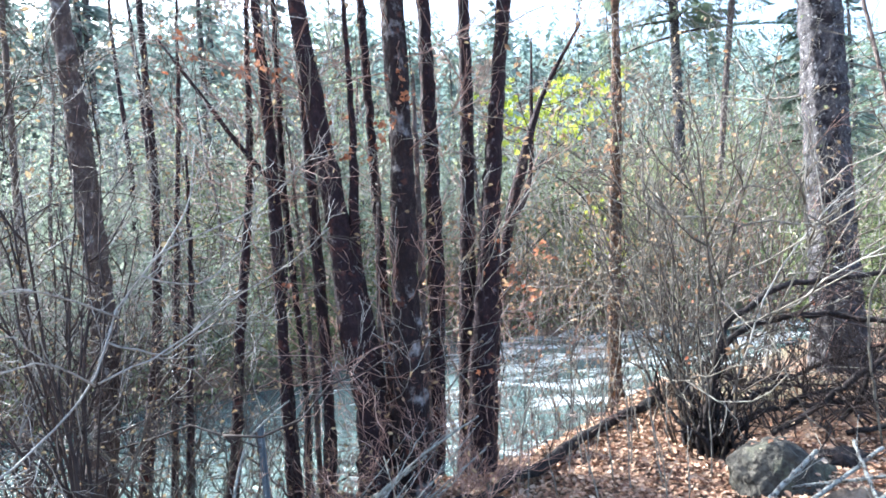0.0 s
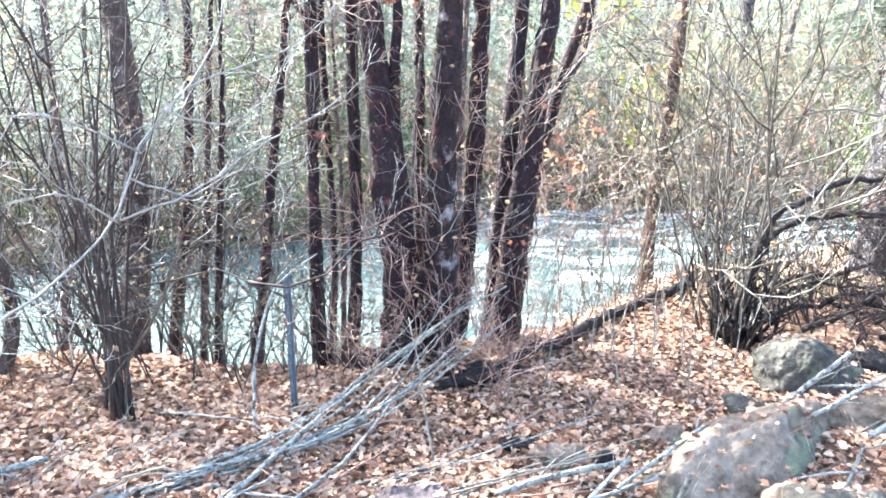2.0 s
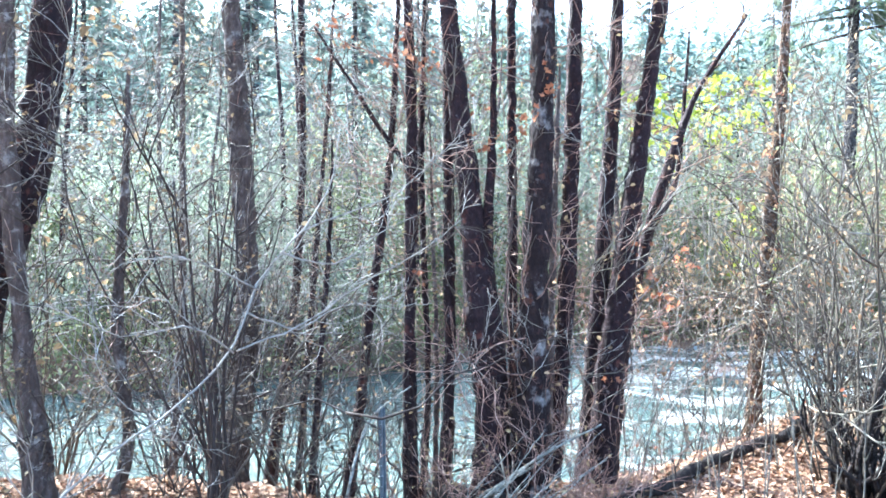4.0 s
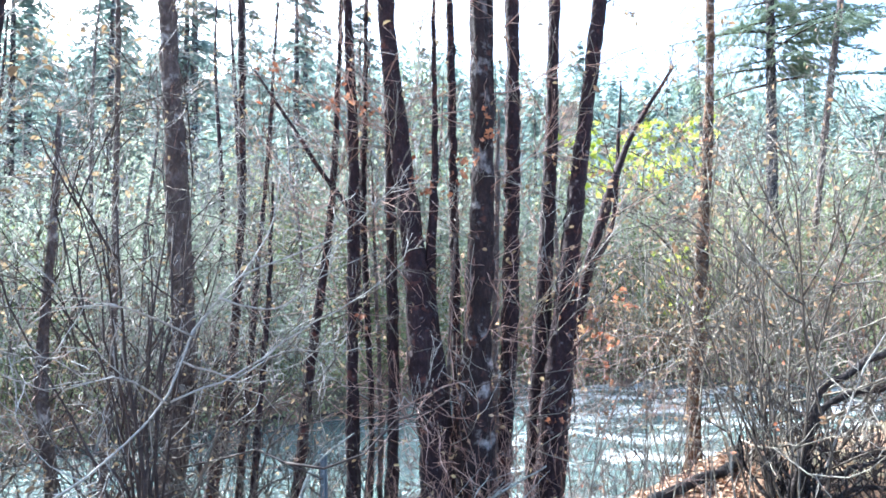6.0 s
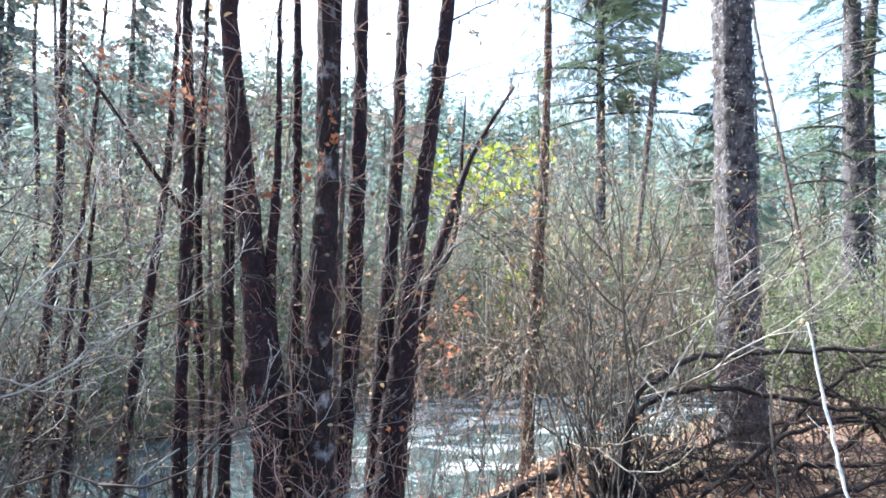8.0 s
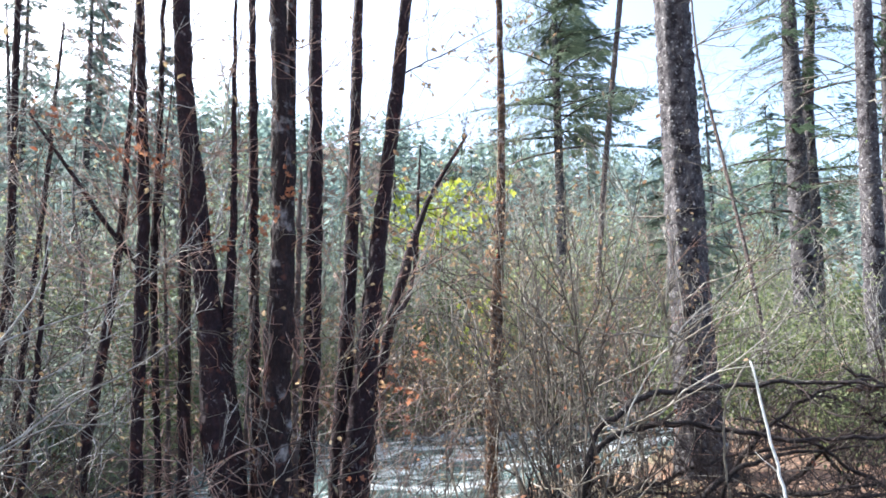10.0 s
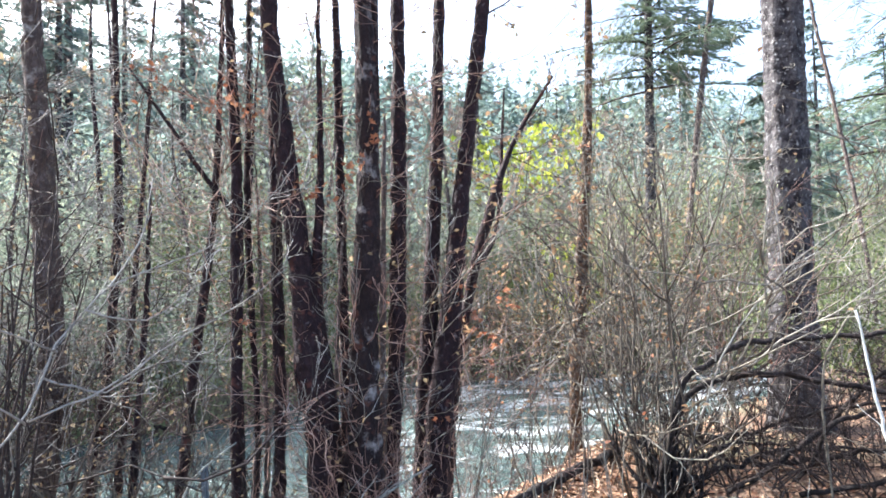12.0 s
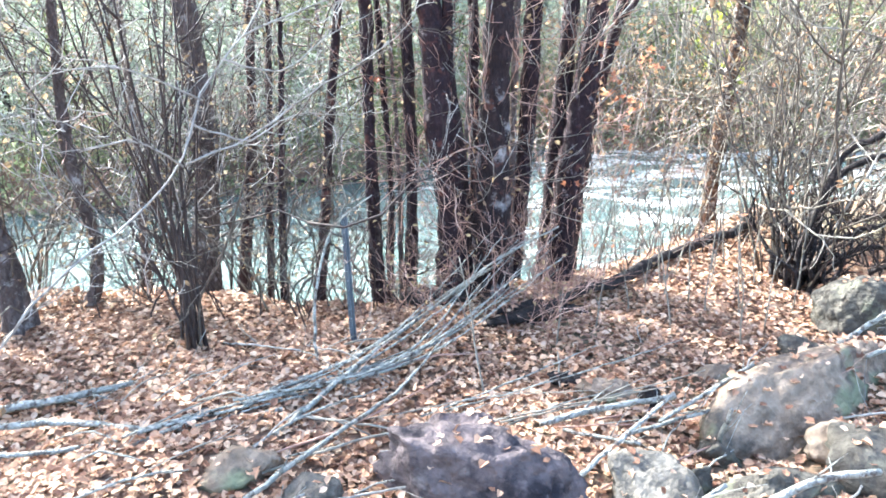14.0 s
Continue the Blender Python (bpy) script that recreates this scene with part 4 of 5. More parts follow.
shrub("willow_shrub", -3.4, 4.4, "dense brush by the leaning trunk with small tan leaves", 15, 3.9, 0.45, TWIG_UMBER, 74, 0.0085, LEAF_TAN, 0.3, 0.034, kids=6, wander=0.55)
# this brush and the next are added out of view, to shade the litter
shrub("willow_shrub", -4.9, 4.4, "tall leafy brush added out of view upstream to shade the bank", 18, 5.4, 0.45, TWIG_GREY, 75, 0.014, LEAF_TAN, 0.8, 0.075, kids=6)
shrub("willow_shrub", -4.1, 3.3, "tall leafy brush added out of view beyond the leaning trunk for shade", 13, 5.0, 0.22, TWIG_GREY, 89, 0.013, LEAF_TAN, 0.8, 0.075, kids=6)
shrub("willow_shrub", -2.05, 4.9, "dark wiry brush at the water with tan leaves", 10, 2.9, 0.35, TWIG_DARK, 90, 0.009, LEAF_TAN, 0.3, 0.034, kids=5, wander=0.58)
shrub("willow_shrub", -2.95, 5.1, "dark wiry brush upstream with tan leaves", 10, 3.2, 0.4, TWIG_DARK, 91, 0.0095, LEAF_TAN, 0.32, 0.036, kids=5, wander=0.58)
shrub("willow_shrub", -1.2, 5.0, "thin dark brush leaning over the water", 8, 1.9, 0.45, TWIG_DARK, 92, 0.0065, LEAF_ORANGE, 0.35, 0.035, kids=5, wander=0.55)
shrub("bramble", 0.1, 4.1, "tangle of rusty bramble stems at the clump's foot", 40, 0.9, 1.2, TWIG_PINK, 76, 0.0034, LEAF_TAN, 0.12, 0.03, ring=0.5, wander=0.45)
shrub("bramble", -0.6, 4.2, "thin brown stems at the clump's foot", 18, 0.7, 1.0, TWIG_PINK, 77, 0.0034, LEAF_TAN, 0.12, 0.03, ring=0.35, wander=0.45)
shrub("bramble", 0.5, 4.6, "rusty bramble climbing the leaning trunk", 14, 1.7, 0.35, TWIG_PINK, 93, 0.0034, LEAF_ORANGE, 0.22, 0.035, ring=0.3, wander=0.4)

shrub("hazel_stool", 2.2, 4.95, "black old stems at the hazel's foot", 34, 0.62, 0.2, BARK_CHAR, 78, 0.022, kids=2, depth=1, ring=0.19, lean=(0.15, 0.0), wander=0.3)
shrub("brush", 2.5, 5.6, "low dark tangle behind the hazel", 14, 1.1, 1.0, TWIG_DARK, 79, 0.009, kids=3, ring=0.4)
shrub("brush", 3.0, 5.15, "low black tangle beside the hazel", 20, 0.8, 1.4, TWIG_DARK, 94, 0.010, kids=3, ring=0.5, wander=0.45)
shrub("brush", 3.8, 4.9, "low black tangle of dead twigs on the leaves", 20, 0.8, 1.5, TWIG_DARK, 95, 0.010, kids=3, ring=0.6, wander=0.45)

shrub("brush", -1.15, 4.12, "crooked dark twigs at the water's edge", 9, 0.8, 0.7, TWIG_DARK, 85, 0.006, LEAF_TAN, 0.05, 0.026, kids=3, ring=0.3, wander=0.45)
shrub("brush", -1.75, 4.15, "crooked dark twigs and roots on the bank's lip", 8, 0.7, 0.9, TWIG_DARK, 86, 0.006, LEAF_TAN, 0.05, 0.026, kids=3, ring=0.35, wander=0.45)
shrub("brush", -0.75, 4.25, "thin dark upright twigs on the bank's lip", 9, 1.0, 0.3, TWIG_DARK, 121, 0.006, LEAF_TAN, 0.12, 0.028, kids=4, ring=0.3, wander=0.45)
shrub("brush", -1.45, 4.3, "thin brown upright twigs on the bank's lip", 10, 1.1, 0.35, TWIG_HAZEL, 122, 0.006, LEAF_TAN, 0.2, 0.028, kids=4, ring=0.35, wander=0.45)
shrub("brush", -2.3, 4.15, "thin dark twigs on the upstream lip of the bank", 12, 1.2, 0.4, TWIG_DARK, 123, 0.006, LEAF_TAN, 0.3, 0.03, kids=4, ring=0.4, wander=0.5)
shrub("brush", -3.0, 4.1, "tangle of brown twigs upstream with tan leaves", 12, 1.3, 0.5, TWIG_HAZEL, 124, 0.006, LEAF_TAN, 0.35, 0.03, kids=4, ring=0.4, wander=0.5)
shrub("brush", 1.1, 5.45, "thin dark stems standing before the rapids", 6, 1.7, 0.25, TWIG_DARK, 127, 0.0065, LEAF_TAN, 0.12, 0.03, kids=4, ring=0.35, wander=0.35)
shrub("brush", 1.75, 5.65, "wiry dark stems at the log's end", 9, 2.1, 0.35, TWIG_DARK, 128, 0.0065, LEAF_ORANGE, 0.25, 0.04, kids=4, ring=0.3, wander=0.45)
shrub("brush", 1.5, 6.1, "dark curving twigs over the water with rust leaves", 8, 2.0, 0.5, TWIG_UMBER, 129, 0.0065, LEAF_ORANGE, 0.3, 0.045, kids=4, ring=0.3, wander=0.5)
shrub("brush", 0.75, 5.0, "thin dark twigs standing before the rapids", 5, 1.5, 0.3, TWIG_DARK, 87, 0.006, LEAF_TAN, 0.08, 0.026, kids=3, ring=0.35, wander=0.3)

# thin saplings standing in the leaf litter
rng = np.random.default_rng(80)
for sx, sy, sh in ((0.70, 4.75, 1.3), (0.93, 5.2, 1.3), (1.05, 3.9, 0.75), (1.25, 4.3, 0.8), (1.55, 4.2, 0.7), (0.85, 4.2, 0.5), (1.7, 4.6, 0.9), (1.4, 3.7, 0.55), (1.15, 4.7, 0.7), (-0.05, 3.05, 0.75), (0.35, 3.7, 0.4), (1.95, 4.4, 0.8), (1.3, 4.9, 0.8), (1.45, 4.55, 0.7), (1.6, 5.0, 0.8), (1.1, 4.35, 0.6), (1.75, 5.2, 0.7), (1.85, 4.8, 0.6), (1.0, 4.5, 0.5), (0.6, 3.9, 0.5), (1.65, 4.05, 0.5), (1.3, 4.1, 0.45)):
    g = Geo()
    twig(g, (sx, sy, height(sx, sy) - 0.03), (rng.normal(0, 0.1), rng.normal(0, 0.1), 1), sh, 0.0065, 1, rng, wander=0.1, kids=3, spread=0.6, segs=7, drop=0.3)
    solid("sapling", g, TWIG_BROWN, "thin bare sapling in the fallen leaves", "sapling", "saplings in the litter", place=(sx, sy, height(sx, sy)))


# ---------------------------------------------------------------- limbs that cross the view
def limb(name, knots, mat, label, category="branch", twigs=0, seed=0, arms=(), leaf_mat=None, leaves=0.0, size=0.05, lift=0.1, length=0.6, group="", twig_mat=None, crook=1.0):
    rng = np.random.default_rng(seed)
    t = thing(name, tuple(knots[0][:3]), label, category, group)
    s = spline(knots, 0.08)
    g = Geo()
    bend = np.cumsum(rng.normal(0, 0.006, (len(s), 3)), axis=0) * crook
    s[:, :3] += bend - np.linspace(0, 1, len(s))[:, None] * bend[-1]
    g.tube(s[:, :3] + rng.normal(0, 0.003, (len(s), 3)), s[:, 3], 7, 0.1, rng)
    part("limb", g, mat, t)
    for arm in arms:
        g = Geo()
        q = spline(np.c_[np.array(arm), np.linspace(0.0045, 0.0015, len(arm))], 0.06)
        g.tube(q[:, :3] + rng.normal(0, 0.003, (len(q), 3)), q[:, 3], 5)
        part("side_limb", g, mat, t)
        for _ in range(4):
            g = Geo()
            i = rng.integers(2, len(q) - 1)
            twig(g, q[i, :3], q[i, :3] - q[i - 2, :3] + rng.normal(0, 0.06, 3), rng.uniform(0.15, 0.45), 0.0018, 1, rng, kids=3, wander=0.55, lift=0.1)
            part("side_twig", g, mat, t)
    if twigs:
        lf = Geo()

        def leafer(p, r):
            if leaf_mat and r.random() < leaves:
                lf.leaf(p, size * r.uniform(0.6, 1.3), r)
        for _ in range(twigs):
            g = Geo()
            i = rng.integers(1, len(s) - 1)
            d = s[i, :3] - s[i - 1, :3]
            d = d / np.linalg.norm(d) + rng.normal(0, 0.6, 3)
            twig(g, s[i, :3], d, length * rng.uniform(0.5, 1.3), min(0.006, s[i, 3] * 0.5), 2, rng, lift=lift, wander=0.45, kids=3, leafer=leafer)
            part("side_twig", g, twig_mat or mat, t)
        if lf.n:
            part("leaves", lf, leaf_mat, t, smooth=False)
    return t


ARMS = (((-1.13, 2.37, 1.24), (-0.95, 2.55, 1.32), (-0.75, 2.72, 1.47), (-0.53, 2.87, 1.61), (-0.35, 2.99, 1.76)),
        ((-1.09, 2.48, 1.46), (-1.22, 2.32, 1.56), (-1.3, 2.16, 1.59), (-1.37, 2.06, 1.59)),
        ((-1.13, 2.35, 1.24), (-1.24, 2.2, 1.35), (-1.31, 2.04, 1.33)),
        ((-0.98, 2.64, 1.69), (-0.84, 2.79, 1.77), (-0.69, 2.94, 1.85), (-0.47, 3.08, 2.05), (-0.32, 3.2, 2.27)),
        ((-1.03, 2.57, 1.6), (-0.85, 2.69, 1.56), (-0.71, 2.83, 1.68), (-0.48, 2.98, 1.81)),
        ((-1.12, 2.44, 1.37), (-0.98, 2.64, 1.3), (-0.84, 2.8, 1.38), (-0.64, 2.95, 1.36)))
limb("willow_branch", [(-1.9, 1.75, 0.02, 0.0054), (-1.42, 1.90, 0.92, 0.0044), (-1.22, 2.21, 1.12, 0.0041), (-1.13, 2.36, 1.26, 0.0041), (-1.10, 2.49, 1.49, 0.0039), (-0.97, 2.65, 1.70, 0.0034), (-0.91, 2.77, 1.86, 0.0034), (-0.89, 2.88, 2.14, 0.0020)],
     TWIG_GREY, "long crooked pale willow branch across the view", twigs=12, seed=91, arms=ARMS, crook=0.9, leaf_mat=LEAF_TAN, leaves=0.1, size=0.03, length=0.55)
limb("willow_branch", [(-1.68, 3.4, -0.05, 0.0090), (-1.62, 3.36, 0.34, 0.0075), (-1.49, 3.32, 0.54, 0.0070), (-1.39, 3.30, 0.75, 0.0065), (-1.28, 3.27, 1.03, 0.0060), (-1.19, 3.26, 1.15, 0.0055), (-1.06, 3.25, 1.29, 0.0050), (-0.96, 3.25, 1.35, 0.0045), (-0.85, 3.25, 1.48, 0.0040), (-0.69, 3.26, 1.56, 0.0035), (-0.55, 3.28, 1.63, 0.0030), (-0.39, 3.30, 1.73, 0.0025)],
     TWIG_UMBER, "thin crooked willow branch rising over the bank", twigs=12, seed=131, crook=0.5, leaf_mat=LEAF_TAN, leaves=0.1, size=0.03, length=0.5, lift=0.2)
limb("alder_branch", [(-0.9, 4.5, 2.6, 0.007), (-0.99, 4.42, 2.86, 0.006), (-1.18, 4.4, 2.94, 0.005), (-1.34, 4.4, 3.02, 0.004), (-1.6, 4.4, 3.08, 0.002)],
     TWIG_PINK, "thin alder branch hung with rust-red leaves", twigs=12, seed=96, leaf_mat=LEAF_RED, leaves=0.18, size=0.045, lift=-0.2, length=0.28, crook=0.5)
limb("alder_branch", [(-0.66, 4.57, 2.5, 0.006), (-0.62, 4.48, 2.75, 0.005), (-0.8, 4.42, 2.88, 0.0035), (-0.95, 4.4, 2.92, 0.002)],
     TWIG_PINK, "short alder branch hung with rust-red leaves", twigs=8, seed=97, leaf_mat=LEAF_RED, leaves=0.18, size=0.045, lift=-0.2, length=0.25, crook=0.5)
limb("alder_branch", [(0.84, 4.67, 3.6, 0.008), (1.05, 4.66, 3.72, 0.006), (1.3, 4.66, 3.86, 0.004), (1.6, 4.66, 4.05, 0.002)],
     TWIG_DARK, "thin high alder twig with a few tan leaves", twigs=10, seed=98, leaf_mat=LEAF_TAN, leaves=0.3, size=0.045, lift=0.0, length=0.4, crook=0.6)
limb("hazel_branch", [(2.25, 4.95, 0.00, 0.0072), (2.46, 4.75, 0.84, 0.0063), (2.65, 4.75, 1.21, 0.0054), (3.02, 4.75, 1.63, 0.0046), (3.35, 4.75, 1.89, 0.0037), (3.78, 4.75, 2.12, 0.0028), (4.11, 4.75, 2.17, 0.0020)],
     TWIG_GREY, "long pale hazel branch leaning before the fir", twigs=8, seed=99, lift=0.1, length=0.45, crook=0.7)
limb("hazel_branch", [(3.32, 4.62, 0.00, 0.0080), (3.38, 4.60, 1.19, 0.0083), (3.61, 4.60, 1.48, 0.0065), (3.93, 4.60, 1.63, 0.0047), (4.39, 4.60, 1.92, 0.0030)],
     TWIG_HAZEL, "thin pale branch rising from the dead brush", twigs=7, seed=111, lift=0.1, length=0.4, crook=0.7)
limb("mossy_limb", [(5.9, 5.5, 0.05, 0.03), (5.5, 5.2, 0.8, 0.035), (5.1, 5.05, 1.12, 0.04), (4.8, 5.0, 1.1, 0.02)],
     BARK_MOSS, "dead limb thick with olive moss", twigs=44, seed=112, twig_mat=TWIG_DARK, leaf_mat=LEAF_OLIVE, leaves=0.95, size=0.05, lift=-0.3, length=0.3)
# black limb added along the dark line under the far bank's overhanging brush
limb("drift_log", [(-6.6, 13.15, -1.12, 0.05), (-5.4, 13.7, -1.08, 0.07), (-4.2, 14.0, -1.1, 0.06), (-3.0, 14.9, -1.15, 0.04)],
     BARK_CHAR, "dark limb lying along the far waterline", "log", twigs=16, seed=113, twig_mat=TWIG_DARK, lift=0.2, length=1.0)
limb("fallen_limb", [(2.20, 4.95, -0.02, 0.03), (2.30, 4.9, 0.6, 0.028), (2.38, 4.91, 0.87, 0.026), (2.65, 4.89, 1.14, 0.024), (3.13, 4.84, 1.21, 0.02), (3.69, 4.7, 1.22, 0.018), (4.6, 4.3, 1.2, 0.012)],
     BARK_CHAR, "black arching dead limb", twigs=20, crook=2.2, length=0.8, seed=92, twig_mat=TWIG_DARK, lift=-0.2, group="black dead limbs")
limb("fallen_limb", [(2.25, 5.0, -0.02, 0.03), (2.44, 4.9, 0.80, 0.026), (3.12, 4.85, 1.0, 0.022), (3.89, 4.54, 0.87, 0.018), (4.6, 4.25, 0.85, 0.012)],
     BARK_CHAR, "low black dead limb bending over the bank", twigs=18, crook=2.2, length=0.8, seed=93, twig_mat=TWIG_DARK, lift=-0.2, group="black dead limbs")
for i, (a, b, c) in enumerate((((5.4, 5.0, 0.02), (4.6, 4.7, 0.5), (3.7, 4.6, 1.0)), ((6.0, 5.3, 0.02), (5.2, 4.8, 1.0), (4.4, 4.6, 1.35)), ((3.2, 4.8, 0.02), (4.0, 4.6, 0.25), (5.2, 4.5, 0.5)), ((2.7, 5.0, 0.02), (3.6, 4.85, 0.62), (4.7, 4.7, 0.7)), ((3.4, 5.2, 0.02), (4.1, 4.8, 1.05), (5.0, 4.6, 1.3)), ((3.0, 6.0, 0.1), (4.2, 5.6, 0.55), (5.6, 4.9, 0.75)), ((3.3, 5.6, 0.05), (4.4, 5.0, 0.3), (5.8, 4.7, 0.35)), ((5.6, 5.9, 0.05), (4.5, 5.3, 0.75), (3.6, 4.9, 0.95)),
                               ((6.3, 5.6, 0.05), (5.2, 5.2, 0.8), (4.2, 4.9, 1.15)), ((5.0, 6.2, 0.02), (5.3, 5.6, 0.6), (5.9, 5.0, 1.0)), ((2.6, 5.3, 0.03), (3.4, 5.5, 0.16), (4.6, 5.6, 0.1)), ((2.3, 5.2, 0.05), (2.9, 5.5, 0.2), (3.9, 6.0, 0.12)))):
    limb("fallen_limb", [(*a, 0.022), (*b, 0.018), (*c, 0.008)], BARK_CHAR, "black dead limb in the brush heap", twigs=14, crook=2.0, seed=100 + i, twig_mat=TWIG_DARK, lift=0.0, group="black dead limbs")
shrub("brush", 4.3, 5.3, "heap of dark dead brush beside the fir", 20, 1.3, 1.3, TWIG_DARK, 82, 0.010, kids=4, ring=0.6)
shrub("brush", 5.6, 5.2, "heap of dark dead brush with moss", 20, 1.3, 1.3, TWIG_DARK, 83, 0.010, LEAF_OLIVE, 0.1, 0.06, kids=4, ring=0.6)
shrub("brush", 3.4, 6.0, "dark dead brush against the fir", 14, 1.1, 1.2, TWIG_DARK, 84, 0.009, kids=4, ring=0.4)
limb("charred_log", [(2.35, 6.35, 0.03, 0.035), (1.80, 5.75, 0.04, 0.045), (1.32, 5.27, 0.02, 0.04), (1.05, 4.9, 0.04, 0.045), (0.82, 4.59, 0.03, 0.045), (0.5, 4.3, 0.02, 0.035), (0.25, 4.04, 0.02, 0.045), (-0.06, 3.9, 0.0, 0.03)], BARK_CHAR, "black rotting log along the bank edge", "log", twigs=6, seed=110, twig_mat=TWIG_DARK)

# ---------------------------------------------------------------- cut poles and sticks
PL = "cut poles on the bank"


def pole(knots, label="weathered grey cut pole on the leaves", mat=None, name="cut_pole", group=PL, seed=1, category="pole"):
    rng = np.random.default_rng(seed)
    s = spline(knots, 0.06)
    s[:, 3] *= 0.85
    g = Geo()
    g.tube(s[:, :3] + rng.normal(0, 0.0025, (len(s), 3)), s[:, 3], 8, 0.07, rng)
    for _ in range(3):
        i = rng.integers(1, len(s) - 1)
        d = s[i, :3] - s[i - 1, :3] + rng.normal(0, 0.03, 3)
        twig(g, s[i, :3], d, rng.uniform(0.05, 0.3), s[i, 3] * 0.4, 0, rng, segs=3)
    return solid(name, g, mat or POLE_WOOD, label, category, group, place=tuple(s[0, :3]))


pole([(-2.4, 2.36, 0.07, 0.018), (-1.93, 2.51, 0.06, 0.018), (-1.39, 2.48, 0.07, 0.017), (-0.95, 2.66, 0.08, 0.013)], seed=1)
pole([(-2.2, 2.2, 0.06, 0.013), (-1.59, 2.37, 0.07, 0.013), (-1.36, 2.57, 0.08, 0.012), (-0.9, 3.03, 0.08, 0.012), (-0.55, 3.6, 0.08, 0.011), (0.06, 3.93, 0.45, 0.009), (0.36, 4.01, 0.60, 0.006)], "long grey pole propped against the alders", seed=2)
pole([(-1.65, 2.2, 0.05, 0.012), (-1.33, 2.5, 0.09, 0.012), (-0.79, 3.09, 0.1, 0.011), (-0.35, 3.91, 0.16, 0.010), (0.17, 4.13, 0.48, 0.006)], "long grey pole propped against the alders", seed=3)
pole([(-0.95, 2.45, 0.05, 0.014), (-0.71, 2.99, 0.12, 0.013), (-0.4, 3.75, 0.14, 0.011), (0.03, 3.93, 0.41, 0.008)], "long grey pole propped against the alders", seed=4)
pole([(-0.95, 1.95, 0.06, 0.014), (-0.71, 2.35, 0.1, 0.013), (-0.46, 2.82, 0.1, 0.011), (-0.3, 3.35, 0.12, 0.007)], seed=5)
pole([(-2.5, 2.55, 0.03, 0.024), (-2.03, 2.74, 0.05, 0.022), (-1.8, 2.91, 0.05, 0.014)], "short dark grey limb in the litter", seed=6)
pole([(0.2, 2.63, 0.08, 0.017), (0.5, 2.76, 0.1, 0.017), (0.83, 2.88, 0.1, 0.015)], seed=7)
pole([(0.33, 2.24, 0.1, 0.012), (0.79, 2.79, 0.16, 0.010)], seed=8)
pole([(0.55, 2.6, 0.06, 0.012), (0.98, 2.77, 0.1, 0.010)], seed=9)
pole([(0.70, 2.62, 0.12, 0.010), (1.23, 3.05, 0.20, 0.012)], seed=10)
pole([(0.3, 2.63, 0.05, 0.010), (0.6, 2.5, 0.08, 0.009)], seed=11)
pole([(0.84, 2.0, 0.14, 0.017), (1.1, 2.12, 0.2, 0.017), (1.36, 2.2, 0.2, 0.015)], "pale barkless stick on the rocks", seed=12)
pole([(0.6, 2.03, 0.08, 0.012), (0.83, 2.16, 0.14, 0.010)], seed=13)
pole([(0.95, 2.62, 0.02, 0.012), (0.97, 2.56, 0.22, 0.009)], "short pale stick standing among rocks", seed=14)
pole([(1.7, 3.3, 0.18, 0.018), (2.3, 3.75, 0.3, 0.016)], seed=15)
pole([(1.75, 3.1, 0.22, 0.014), (2.6, 3.6, 0.34, 0.012)], seed=16)
pole([(1.9, 2.9, 0.22, 0.016), (2.9, 3.5, 0.38, 0.012)], seed=17)
pole([(2.0, 3.5, 0.2, 0.012), (2.95, 3.2, 0.36, 0.010)], seed=18)
pole([(2.1, 2.9, 0.22, 0.013), (2.5, 3.7, 0.36, 0.010)], seed=19)
pole([(2.88, 3.30, 0.02, 0.011), (2.79, 3.37, 0.72, 0.010), (2.73, 3.42, 1.15, 0.009), (2.69, 3.45, 1.49, 0.007)], "pale peeled stick leaning upright", PEELED, seed=20, name="upright_stick", group="", category="stick")
pole([(-0.912, 3.09, -0.06, 0.011), (-0.94, 3.29, 0.47, 0.010), (-0.87, 3.41, 0.73, 0.008), (-0.69, 3.56, 0.88, 0.005)], "pale bowed stick rising from the litter", seed=21, name="bowed_stick", group="", category="stick")
rng = np.random.default_rng(130)
for i in range(46):
    x, y = rng.uniform(-2.2, 2.2), rng.uniform(1.9, 3.6)
    a, ln = rng.normal(0.5, 0.7), rng.uniform(0.25, 0.9)
    r = rng.uniform(0.003, 0.007)
    x2, y2 = x + math.cos(a) * ln, y + math.sin(a) * ln
    pole([(x, y, height(x, y) + 0.03, r), ((x + x2) / 2 + rng.normal(0, 0.03), (y + y2) / 2, height((x + x2) / 2, (y + y2) / 2) + 0.06, r), (x2, y2, height(x2, y2) + 0.04, r * 0.6)],
         "thin dry twig lying on the litter", [TWIG_GREY, POLE_WOOD, TWIG_BROWN][i % 3], "dry_twig", "dry twigs on the litter", 200 + i, "twig")


rng = np.random.default_rng(136)
for i in range(14):
    x, y = rng.uniform(-1.2, 0.5), rng.uniform(2.2, 3.0)
    a, ln, r = rng.normal(0.45, 0.2), rng.uniform(0.8, 1.5), rng.uniform(0.0035, 0.007)
    x2, y2 = x + math.cos(a) * ln, y + math.sin(a) * ln
    pole([(x, y, height(x, y) + 0.03, r), ((x + x2) / 2, (y + y2) / 2 + rng.normal(0, 0.06), height((x + x2) / 2, (y + y2) / 2) + 0.07, r), (x2, y2, height(x2, y2) + rng.uniform(0.03, 0.2), r * 0.5)],
         "long thin dry stick across the litter", [TWIG_PINK, POLE_WOOD, TWIG_BROWN][i % 3], "dry_stick", "dry sticks on the litter", 500 + i, "stick")
rng = np.random.default_rng(135)
